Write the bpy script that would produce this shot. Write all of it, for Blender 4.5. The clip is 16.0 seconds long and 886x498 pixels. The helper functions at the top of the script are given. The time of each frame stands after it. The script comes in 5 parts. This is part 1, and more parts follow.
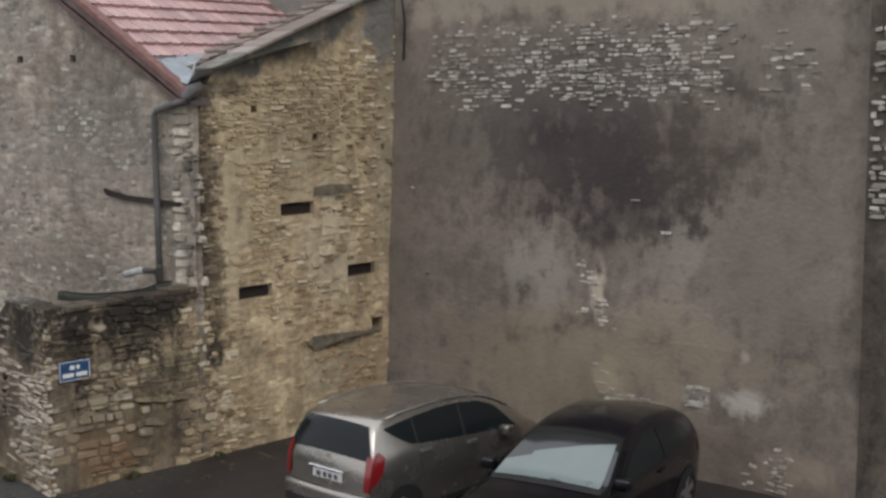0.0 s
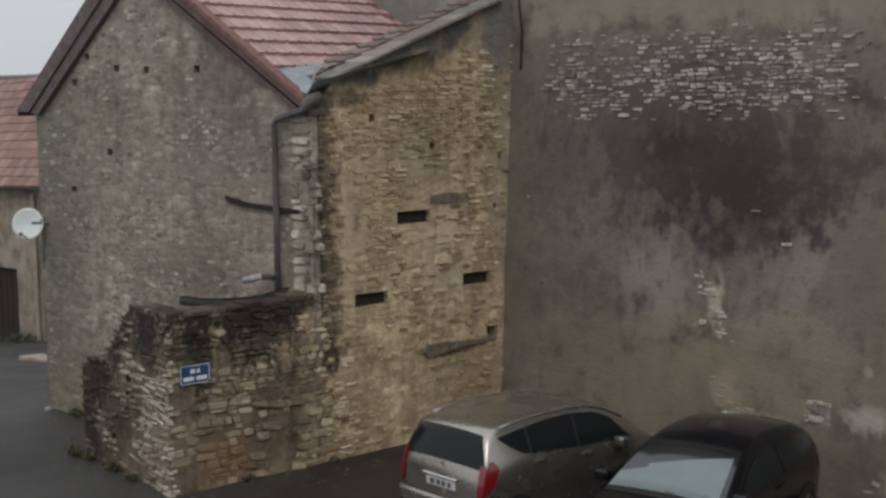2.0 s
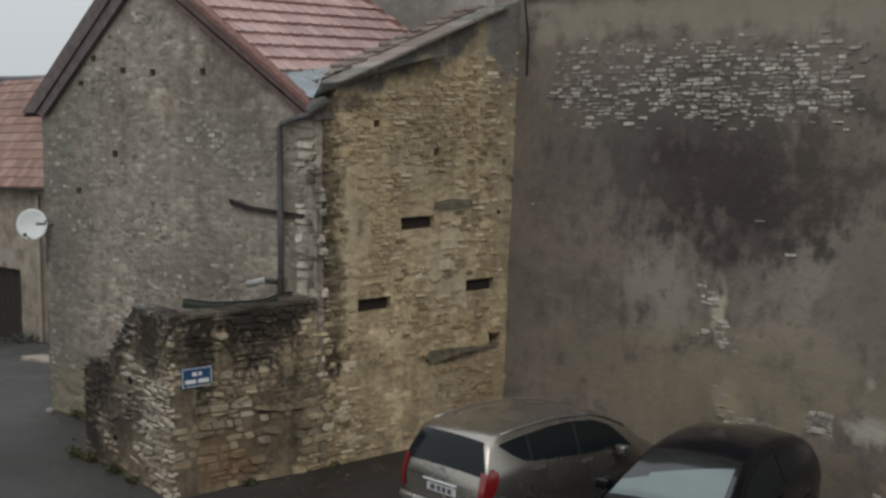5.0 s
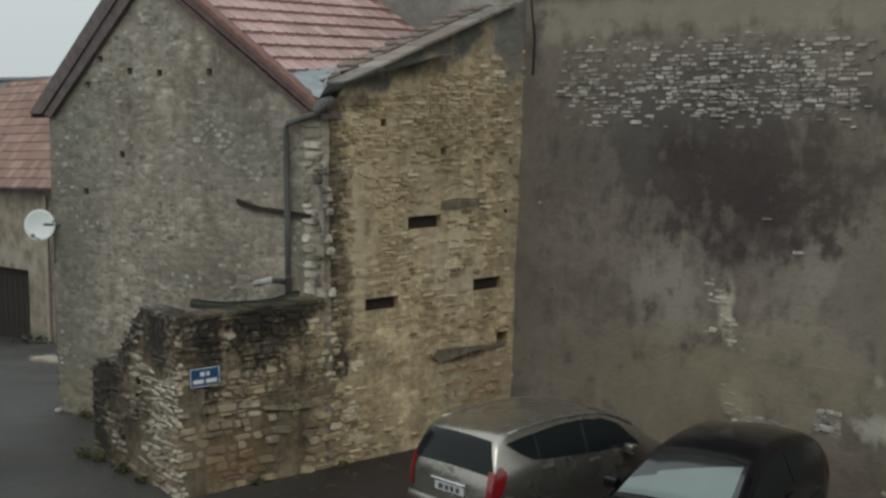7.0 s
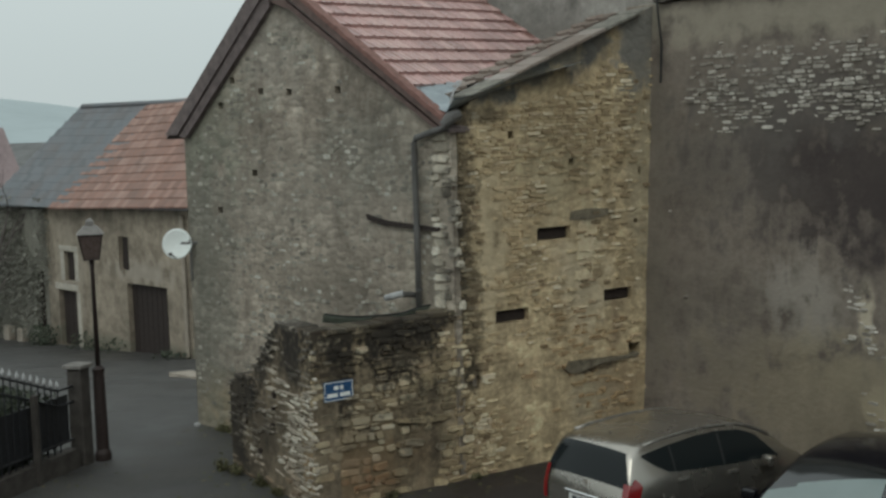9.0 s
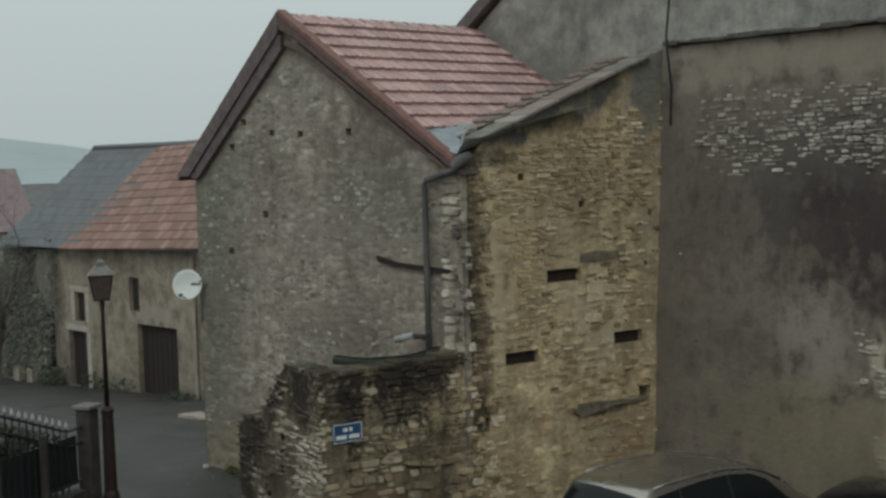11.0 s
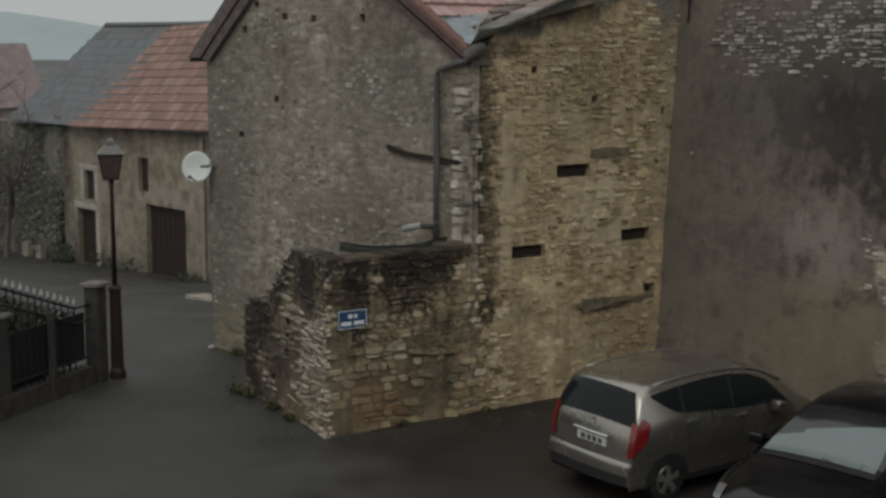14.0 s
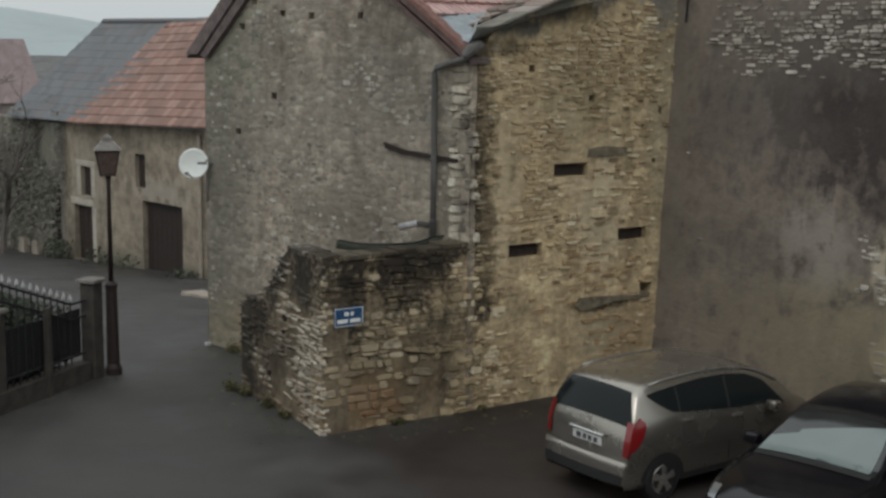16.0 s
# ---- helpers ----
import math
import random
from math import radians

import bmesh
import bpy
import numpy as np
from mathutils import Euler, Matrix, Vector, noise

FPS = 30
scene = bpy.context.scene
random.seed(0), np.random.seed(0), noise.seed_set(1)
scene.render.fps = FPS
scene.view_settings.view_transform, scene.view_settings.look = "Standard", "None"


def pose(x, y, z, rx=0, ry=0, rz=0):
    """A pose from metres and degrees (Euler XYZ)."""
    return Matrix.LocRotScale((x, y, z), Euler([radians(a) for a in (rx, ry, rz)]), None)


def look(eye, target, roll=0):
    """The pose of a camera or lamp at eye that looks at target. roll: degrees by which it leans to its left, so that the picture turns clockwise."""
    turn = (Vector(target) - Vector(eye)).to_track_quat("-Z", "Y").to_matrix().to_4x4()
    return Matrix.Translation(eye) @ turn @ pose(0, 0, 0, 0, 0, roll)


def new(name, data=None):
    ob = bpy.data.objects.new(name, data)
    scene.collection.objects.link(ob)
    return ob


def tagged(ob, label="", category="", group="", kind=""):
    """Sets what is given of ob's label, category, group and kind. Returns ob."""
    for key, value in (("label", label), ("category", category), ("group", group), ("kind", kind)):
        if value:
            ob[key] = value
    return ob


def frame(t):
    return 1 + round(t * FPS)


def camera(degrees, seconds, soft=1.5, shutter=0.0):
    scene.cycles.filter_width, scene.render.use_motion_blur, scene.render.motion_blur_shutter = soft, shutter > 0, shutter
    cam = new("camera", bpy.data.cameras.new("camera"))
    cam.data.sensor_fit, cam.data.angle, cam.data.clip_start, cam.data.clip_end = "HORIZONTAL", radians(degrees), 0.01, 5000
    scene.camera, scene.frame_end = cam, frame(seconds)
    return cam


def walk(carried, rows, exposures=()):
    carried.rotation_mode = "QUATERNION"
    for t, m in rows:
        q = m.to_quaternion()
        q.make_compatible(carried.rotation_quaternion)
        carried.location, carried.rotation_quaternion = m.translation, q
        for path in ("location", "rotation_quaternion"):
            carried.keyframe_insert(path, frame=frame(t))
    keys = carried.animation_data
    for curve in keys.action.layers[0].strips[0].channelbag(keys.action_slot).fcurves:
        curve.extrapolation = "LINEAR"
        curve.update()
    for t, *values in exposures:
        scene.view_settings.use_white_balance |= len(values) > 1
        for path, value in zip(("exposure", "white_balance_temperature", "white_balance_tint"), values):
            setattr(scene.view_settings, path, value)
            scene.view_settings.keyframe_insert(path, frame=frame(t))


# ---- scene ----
cam = camera(37.14, 16.0, soft=2.8)
EYE = (0.0, 0.0, 6.0)
# seconds, tilt, lean, turn: a hand-held turn at an upper window
PATH = [
    (0, 82.69, 0.52, -0.02),
    (0.5, 82.13, 0.19, 2.02),
    (1, 81.98, 0.33, 3.21),
    (1.5, 81.49, 1.09, 3.89),
    (2, 83.13, 0.61, 5.02),
    (2.5, 83.62, 0.36, 5.29),
    (3, 83.49, 0.08, 5.07),
    (3.5, 83.42, -0.06, 5.06),
    (4, 83.45, -0.16, 5.07),
    (6.5, 83.31, 0.07, 5.53),
    (7, 83.36, 0.14, 5.54),
    (7.5, 83.47, 0.95, 6.56),
    (8, 84.15, 1.48, 9.26),
    (8.5, 84.02, 1.41, 10.15),
    (9, 83.98, 1.82, 11.00),
    (9.5, 84.68, 2.00, 11.27),
    (9.7, 85.47, 1.95, 11.40),
    (11.8, 85.88, 1.60, 11.40),
    (12, 85.90, 1.54, 11.41),
    (12.5, 85.06, 0.68, 11.68),
    (13, 84.23, 0.55, 11.52),
    (13.5, 82.30, -0.01, 11.87),
    (14, 81.08, -0.29, 12.05),
    (14.5, 80.47, -0.76, 11.94),
    (15, 80.81, -0.51, 11.78),
    (15.5, 80.94, -0.55, 11.89),
    (16, 81.00, -0.64, 11.96),
]
walk(cam, [(t, pose(*EYE, rx, ry, rz)) for t, rx, ry, rz in PATH],
     exposures=[(0, 0.40, 6300, 15), (0.5, 0.10, 6350, 15), (1.0, 0.0, 6350, 15), (1.5, -0.14, 6400, 16), (2.0, -0.06, 6350, 14), (4.0, -0.06, 6350, 12), (7.0, -0.04, 6300, 4),
                (9.0, -0.08, 6250, 1), (9.7, -0.12, 6250, 1), (12.0, -0.40, 6250, 1), (13.0, -0.42, 6350, 4), (14.0, -0.48, 6550, 8), (14.5, -0.30, 6550, 9), (15.0, -0.15, 6500, 8), (16.0, -0.06, 6400, 8)])

# ---- world and light: overcast winter sky ----
world = bpy.data.worlds.new("overcast")
scene.world = world
world.use_nodes = True
wn = world.node_tree
sky = wn.nodes.new("ShaderNodeTexSky")
sky.sky_type = 'NISHITA'
sky.sun_disc = False
sky.sun_elevation = radians(48)
sky.sun_rotation = radians(200)
sky.dust_density = 6.0
sky.air_density = 1.2
sat = wn.nodes.new("ShaderNodeHueSaturation")
sat.inputs["Saturation"].default_value = 0.13
wn.links.new(sky.outputs[0], sat.inputs["Color"])
deck = wn.nodes.new("ShaderNodeMix")
deck.data_type = 'RGBA'
deck.inputs[0].default_value = 0.86
wn.links.new(sat.outputs[0], deck.inputs[6])
wc = wn.nodes.new("ShaderNodeTexCoord")
wz = wn.nodes.new("ShaderNodeSeparateXYZ")
wn.links.new(wc.outputs["Generated"], wz.inputs[0])
wr = wn.nodes.new("ShaderNodeMapRange")
for k, v in (("From Min", 0.0), ("From Max", 1.0), ("To Min", 0.0), ("To Max", 1.0)):
    wr.inputs[k].default_value = v
wn.links.new(wz.outputs[2], wr.inputs["Value"])
wg = wn.nodes.new("ShaderNodeMix")
wg.data_type = 'RGBA'
wg.inputs[6].default_value = (6.6, 6.95, 7.0, 1)
wg.inputs[7].default_value = (11.2, 11.5, 11.6, 1)
wn.links.new(wr.outputs[0], wg.inputs[0])
wn.links.new(wg.outputs[2], deck.inputs[7])
bg = wn.nodes["Background"]
bg.inputs[1].default_value = 0.1
wn.links.new(deck.outputs[2], bg.inputs[0])
sun = new("sun", bpy.data.lights.new("sun", "SUN"))
sun.data.energy = 0.5
sun.data.angle = radians(25)
sun.data.color = (1.0, 0.96, 0.9)
sun.matrix_world = look((6, -14, 22), (0, 10, 0))

# ---- plan: each wall runs along d from A, its back to the left of d ----
def run(ax, ay, bx, by):
    d = Vector((bx - ax, by - ay, 0)).normalized()
    m = Matrix(((d.x, -d.y, 0, ax), (d.y, d.x, 0, ay), (0, 0, 1, 0), (0, 0, 0, 1)))
    return m, (Vector((bx, by, 0)) - Vector((ax, ay, 0))).length


YW, YL = run(-5.76, 18.69, -1.08, 23.40)      # low wall and tall yellow wall
GW, GL = run(-9.78, 24.08, -3.92, 20.55)      # barn gable
RW, RL = run(-1.08, 23.40, 5.60, 17.67)       # grey court wall
SW, SL = run(-7.95, 21.03, -5.76, 18.69)      # end of the low wall
FW, FL = run(-12.05, 12.3, -10.62, 21.3)      # garden railing
HW, HL = run(-21.24, 40.54, -14.69, 35.95)    # far house front

# ---- node helpers ----
def mat(name):
    m = bpy.data.materials.new(name)
    m.use_nodes = True
    nt = m.node_tree
    return m, nt, nt.nodes["Principled BSDF"]


def node(nt, kind, **kw):
    n = nt.nodes.new(kind)
    for k, v in kw.items():
        n.inputs[k].default_value = v
    return n


def mth(nt, op, a, b=None, clamp=False):
    n = nt.nodes.new("ShaderNodeMath")
    n.operation, n.use_clamp = op, clamp
    for i, v in enumerate((a, b)):
        if v is None:
            continue
        if isinstance(v, (int, float)):
            n.inputs[i].default_value = v
        else:
            nt.links.new(v, n.inputs[i])
    return n.outputs[0]


def mixc(nt, fac, a, b, mode='MIX'):
    n = nt.nodes.new("ShaderNodeMix")
    n.data_type, n.blend_type = 'RGBA', mode
    for i, v in ((0, fac), (6, a), (7, b)):
        if isinstance(v, (int, float)):
            n.inputs[i].default_value = v
        elif isinstance(v, tuple):
            n.inputs[i].default_value = (*v, 1)
        else:
            nt.links.new(v, n.inputs[i])
    return n.outputs[2]


def ramp(nt, fac, stops, smooth=False):
    n = nt.nodes.new("ShaderNodeValToRGB")
    n.color_ramp.interpolation = 'EASE' if smooth else 'LINEAR'
    e = n.color_ramp.elements
    while len(e) < len(stops):
        e.new(0.5)
    for el, (p, c) in zip(e, stops):
        el.position, el.color = p, ((*c, 1) if isinstance(c, tuple) else (c, c, c, 1))
    nt.links.new(fac, n.inputs[0])
    return n.outputs[0]


def place(nt):
    return nt.nodes.new("ShaderNodeNewGeometry").outputs["Position"]


def noi(nt, vec, scale, detail=4.0, rough=0.55, stretch=None):
    if stretch:
        mp = nt.nodes.new("ShaderNodeMapping")
        mp.inputs["Scale"].default_value = stretch
        nt.links.new(vec, mp.inputs[0])
        vec = mp.outputs[0]
    n = node(nt, "ShaderNodeTexNoise", Scale=scale, Detail=detail, Roughness=rough)
    nt.links.new(vec, n.inputs["Vector"])
    return n.outputs[0]


def along(nt, pos, m):
    """Distance along a wall's run, and height."""
    d = m.to_3x3().col[0]
    n = nt.nodes.new("ShaderNodeVectorMath")
    n.operation = 'DOT_PRODUCT'
    nt.links.new(pos, n.inputs[0])
    n.inputs[1].default_value = d
    s = mth(nt, 'SUBTRACT', n.outputs["Value"], float(m.translation.dot(d)))
    sep = nt.nodes.new("ShaderNodeSeparateXYZ")
    nt.links.new(pos, sep.inputs[0])
    return s, sep.outputs[2]


def stain(nt, s, z, cs, cz, rs, rz, grain, soft=0.35, rag=0.9):
    """An uneven stain with a shape of its own on a wall: 1 inside."""
    a = mth(nt, 'POWER', mth(nt, 'ABSOLUTE', mth(nt, 'DIVIDE', mth(nt, 'SUBTRACT', s, cs), rs)), 2.0)
    b = mth(nt, 'POWER', mth(nt, 'ABSOLUTE', mth(nt, 'DIVIDE', mth(nt, 'SUBTRACT', z, cz), rz)), 2.0)
    r = mth(nt, 'SQRT', mth(nt, 'ADD', a, b))
    r = mth(nt, 'ADD', r, mth(nt, 'MULTIPLY', mth(nt, 'SUBTRACT', grain, 0.5), -rag * 5))
    return mth(nt, 'DIVIDE', mth(nt, 'SUBTRACT', 1.0 + soft, r), 2 * soft, True)


def bump(nt, bsdf, height, strength=0.4, dist=0.02):
    b = node(nt, "ShaderNodeBump", Strength=strength, Distance=dist)
    nt.links.new(height, b.inputs["Height"])
    nt.links.new(b.outputs[0], bsdf.inputs["Normal"])


def finish(nt, bsdf, col, rough=0.9, h=None, strength=0.4, dist=0.02):
    nt.links.new(col, bsdf.inputs["Base Color"])
    if isinstance(rough, float):
        bsdf.inputs["Roughness"].default_value = rough
    else:
        nt.links.new(rough, bsdf.inputs["Roughness"])
    bsdf.inputs["Specular IOR Level"].default_value = 0.25
    if h is not None:
        bump(nt, bsdf, h, strength, dist)


def plain(name, col, rough=0.6, metal=0.0, var=0.25, scale=9.0, spec=0.4):
    m, nt, b = mat(name)
    p = place(nt)
    g = noi(nt, p, scale, 5)
    g2 = noi(nt, p, scale * 7, 3)
    k = mth(nt, 'ADD', mth(nt, 'MULTIPLY', g, 0.65), mth(nt, 'MULTIPLY', g2, 0.35))
    lo = tuple(c * (1 - var) for c in col)
    hi = tuple(min(1, c * (1 + var)) for c in col)
    nt.links.new(ramp(nt, k, [(0.3, lo), (0.7, hi)]), b.inputs["Base Color"])
    b.inputs["Metallic"].default_value = metal
    b.inputs["Specular IOR Level"].default_value = spec
    nt.links.new(ramp(nt, g2, [(0.3, max(0.0, rough - 0.12)), (0.7, min(1.0, rough + 0.12))]), b.inputs["Roughness"])
    return m


def rand_out(nt, how):
    a = nt.nodes.new("ShaderNodeObjectInfo").outputs["Random"]
    if how == "object":
        return a
    b = nt.nodes.new("ShaderNodeNewGeometry").outputs["Random Per Island"]
    return mth(nt, 'FRACT', mth(nt, 'ADD', a, b))


def stone(name, stops, how, run_m, lichen=None, tint=None, damp=0.0):
    """Weathered limestone; lichen: list of dark stains; tint: list of (stain, colour, amount)."""
    m, nt, b = mat(name)
    p = place(nt)
    s, z = along(nt, p, run_m)
    r = rand_out(nt, how)
    g1, g2, g3 = noi(nt, p, 1.4, 5), noi(nt, p, 11, 5), noi(nt, p, 60, 4)
    col = ramp(nt, r, stops)
    col = mixc(nt, 0.55, col, ramp(nt, g2, [(0.25, 0.28), (0.5, 0.55), (0.75, 0.86)]), 'OVERLAY')
    col = mixc(nt, 0.30, col, ramp(nt, g3, [(0.3, 0.3), (0.7, 0.72)]), 'OVERLAY')
    mix_g = mth(nt, 'ADD', mth(nt, 'MULTIPLY', g1, 0.6), mth(nt, 'MULTIPLY', g2, 0.4))
    for st, c, amt in tint or ():
        col = mixc(nt, mth(nt, 'MULTIPLY', stain(nt, s, z, *st, mix_g), amt), col, c)
    for st in lichen or ():
        k = mth(nt, 'MULTIPLY', stain(nt, s, z, *st[:4], mix_g, 0.35, st[5] if len(st) > 5 else 0.7), st[4] if len(st) > 4 else 0.85)
        col = mixc(nt, k, col, (0.028, 0.024, 0.02))
    h = mth(nt, 'ADD', mth(nt, 'MULTIPLY', g2, 0.7), mth(nt, 'MULTIPLY', g3, 0.3))
    finish(nt, b, col, 0.92, h, 0.55, 0.03)
    return m


# ---- materials ----
OCHRE = [(0.0, (0.18, 0.133, 0.084)), (0.25, (0.36, 0.283, 0.175)), (0.6, (0.53, 0.432, 0.28)), (0.85, (0.68, 0.585, 0.43)), (1.0, (0.27, 0.19, 0.115))]
GREYST = [(0.0, (0.15, 0.138, 0.118)), (0.4, (0.235, 0.22, 0.185)), (0.8, (0.30, 0.28, 0.235)), (1.0, (0.42, 0.40, 0.35))]
SLAB = [(0.0, (0.20, 0.17, 0.13)), (0.35, (0.33, 0.29, 0.235)), (0.7, (0.46, 0.41, 0.335)), (1.0, (0.58, 0.53, 0.45))]
PALE = [(0.0, (0.16, 0.14, 0.12)), (0.35, (0.26, 0.237, 0.205)), (0.7, (0.38, 0.35, 0.305)), (1.0, (0.55, 0.515, 0.46))]
low_lichen = [(1.3, 2.80, 3.0, 0.42, 0.88, 1.0), (0.3, 2.2, 0.4, 0.55, 0.8, 1.0), (1.75, 2.3, 0.6, 0.5, 0.75, 1.2), (1.9, 1.6, 0.6, 0.4, 0.45, 1.6), (1.1, 2.0, 1.2, 0.4, 0.3, 1.8), (1.2, 1.0, 1.4, 0.9, 0.18, 2.0), (0.2, 1.45, 0.3, 0.25, 0.6, 1.0), (2.3, 1.3, 0.3, 1.0, 0.3, 1.2), (0.9, 0.5, 1.2, 0.4, 0.2, 1.8)]
rust_tint = [((1.0, 1.5, 1.3, 0.3), (0.24, 0.2, 0.14), 0.4), ((0.5, 0.9, 0.3, 0.3), (0.22, 0.15, 0.085), 0.45), ((1.35, 0.35, 0.25, 0.25), (0.2, 0.14, 0.08), 0.45), ((0.8, 0.45, 0.5, 0.3), (0.36, 0.17, 0.075), 0.55), ((1.9, 0.6, 0.36, 0.5), (0.17, 0.15, 0.12), 0.7), ((2.2, 1.6, 0.5, 0.8), (0.30, 0.25, 0.16), 0.5), ((0.3, 1.1, 0.9, 0.6), (0.42, 0.36, 0.26), 0.4)]
yel_tint = [((4.6, 5.4, 1.6, 1.3), (0.35, 0.265, 0.16), 0.4), ((3.6, 3.3, 0.5, 1.7), (0.5, 0.385, 0.235), 0.55), ((5.4, 1.3, 1.5, 1.2), (0.36, 0.235, 0.12), 0.6)]
yel_lichen = [(2.88, 3.7, 0.22, 2.0, 0.6, 1.5), (3.2, 5.9, 0.4, 0.15, 0.6), (5.45, 1.52, 0.7, 0.1, 0.7), (2.95, 1.7, 0.18, 0.3, 0.8), (5.5, 4.1, 0.45, 0.1, 0.5)]
M_low = stone("low_wall_rubble", OCHRE, "island", YW, low_lichen, rust_tint)
SIDE_LICHEN = [(1.6, 2.7, 2.2, 0.5, 0.88, 1.0), (2.6, 2.3, 0.8, 0.45, 0.75, 1.0), (0.3, 1.1, 0.55, 0.9, 0.8, 1.0), (1.25, 1.9, 0.3, 0.35, 0.8, 1.0), (1.2, 0.8, 0.6, 0.7, 0.4, 1.5)]
M_side = stone("low_wall_end_stone", SLAB, "island", SW, SIDE_LICHEN, [((1.4, 0.2, 1.6, 0.35), (0.2, 0.12, 0.06), 0.45), ((0.9, 1.2, 1.1, 1.0), (0.10, 0.078, 0.055), 0.75)])
M_yellow = stone("yellow_rubble", OCHRE, "island", YW, yel_lichen, yel_tint)
M_quoin = stone("quoin_stone", [(0.0, (0.20, 0.175, 0.14)), (0.4, (0.40, 0.36, 0.29)), (1.0, (0.60, 0.55, 0.46))], "object", GW, [(6.86, 3.6, 0.16, 1.6, 0.7, 1.4)])
M_gable = stone("gable_stone", GREYST, "island", GW, [])
M_pale = stone("exposed_stone", PALE, "island", RW, [])


def render_coat(name, base, run_m, stains, lights, fine=0.5, streak=0.4, lichen=(), cells=0.0, rough_look=1.0):
    """Old lime render: blotches, runs of damp, dark and light stains."""
    m, nt, b = mat(name)
    p = place(nt)
    s, z = along(nt, p, run_m)
    g0, g1, g2, g3 = noi(nt, p, 0.45, 4), noi(nt, p, 2.2, 6, 0.62), noi(nt, p, 14, 5, 0.6), noi(nt, p, 80, 3)
    runs = noi(nt, p, 1.0, 5, 0.6, (3.5, 3.5, 0.45))
    col = ramp(nt, g1, [(0.28, tuple(c * 0.62 for c in base)), (0.5, base), (0.72, tuple(c * 1.4 for c in base))])
    col = mixc(nt, 0.55 * rough_look, col, ramp(nt, g2, [(0.25, 0.3), (0.75, 0.74)]), 'OVERLAY')
    col = mixc(nt, streak, col, ramp(nt, runs, [(0.32, 0.2), (0.5, 0.5), (0.68, 0.8)]), 'OVERLAY')
    col = mixc(nt, 0.25, col, ramp(nt, g3, [(0.3, 0.3), (0.7, 0.7)]), 'OVERLAY')
    col = mixc(nt, 0.6, col, ramp(nt, g0, [(0.35, 0.34), (0.5, 0.5), (0.65, 0.66)]), 'OVERLAY')
    blot = noi(nt, p, 5.0, 6, 0.7)
    col = mixc(nt, 0.4 * rough_look, col, ramp(nt, blot, [(0.32, 0.2), (0.5, 0.5), (0.68, 0.8)]), 'OVERLAY')
    gm = mth(nt, 'ADD', mth(nt, 'MULTIPLY', g1, 0.72), mth(nt, 'MULTIPLY', runs, 0.28))
    for st, c, amt in lights:
        col = mixc(nt, mth(nt, 'MULTIPLY', stain(nt, s, z, *st, gm), amt), col, c)
    for st, c, amt in stains:
        col = mixc(nt, mth(nt, 'MULTIPLY', stain(nt, s, z, *st, gm, 0.4, 1.1), amt), col, c)
    l1, l2 = noi(nt, p, 1.4, 5), noi(nt, p, 11, 5)
    lg = mth(nt, 'ADD', mth(nt, 'MULTIPLY', l1, 0.6), mth(nt, 'MULTIPLY', l2, 0.4))
    h = mth(nt, 'ADD', mth(nt, 'MULTIPLY', g1, 0.5), mth(nt, 'MULTIPLY', g2, 0.5))
    if cells:
        # stones ghosting through the coat
        mp = nt.nodes.new("ShaderNodeMapping")
        mp.inputs["Scale"].default_value = (5.0, 5.0, 9.5)
        wob = nt.nodes.new("ShaderNodeVectorMath")
        wob.operation = 'ADD'
        nt.links.new(p, wob.inputs[0])
        nz = node(nt, "ShaderNodeTexNoise", Scale=5.0, Detail=2.0)
        nt.links.new(p, nz.inputs["Vector"])
        sc = nt.nodes.new("ShaderNodeVectorMath")
        sc.operation = 'SCALE'
        sc.inputs["Scale"].default_value = 0.14
        nt.links.new(nz.outputs["Color"], sc.inputs[0])
        nt.links.new(sc.outputs[0], wob.inputs[1])
        nt.links.new(wob.outputs[0], mp.inputs[0])
        vo = node(nt, "ShaderNodeTexVoronoi", Scale=1.0)
        nt.links.new(mp.outputs[0], vo.inputs["Vector"])
        sp = nt.nodes.new("ShaderNodeSeparateColor")
        nt.links.new(vo.outputs["Color"], sp.inputs[0])
        bare = ramp(nt, g1, [(0.38, 0.25), (0.6, 1.0)])
        tone = ramp(nt, sp.outputs[0], [(0.0, 0.27), (0.5, 0.48), (0.85, 0.62), (1.0, 0.86)])
        col = mixc(nt, mth(nt, 'MULTIPLY', bare, cells), col, tone, 'OVERLAY')
        rim = ramp(nt, vo.outputs["Distance"], [(0.35, 1.0), (0.75, 0.0)])
        h = mth(nt, 'ADD', h, mth(nt, 'MULTIPLY', mth(nt, 'MULTIPLY', rim, bare), 0.5))
    for st in lichen:
        k = mth(nt, 'MULTIPLY', stain(nt, s, z, *st[:4], lg, 0.35, st[5] if len(st) > 5 else 0.7), st[4] if len(st) > 4 else 0.85)
        col = mixc(nt, k, col, (0.024, 0.021, 0.018))
    finish(nt, b, col, 0.93, h, fine, 0.05)
    return m


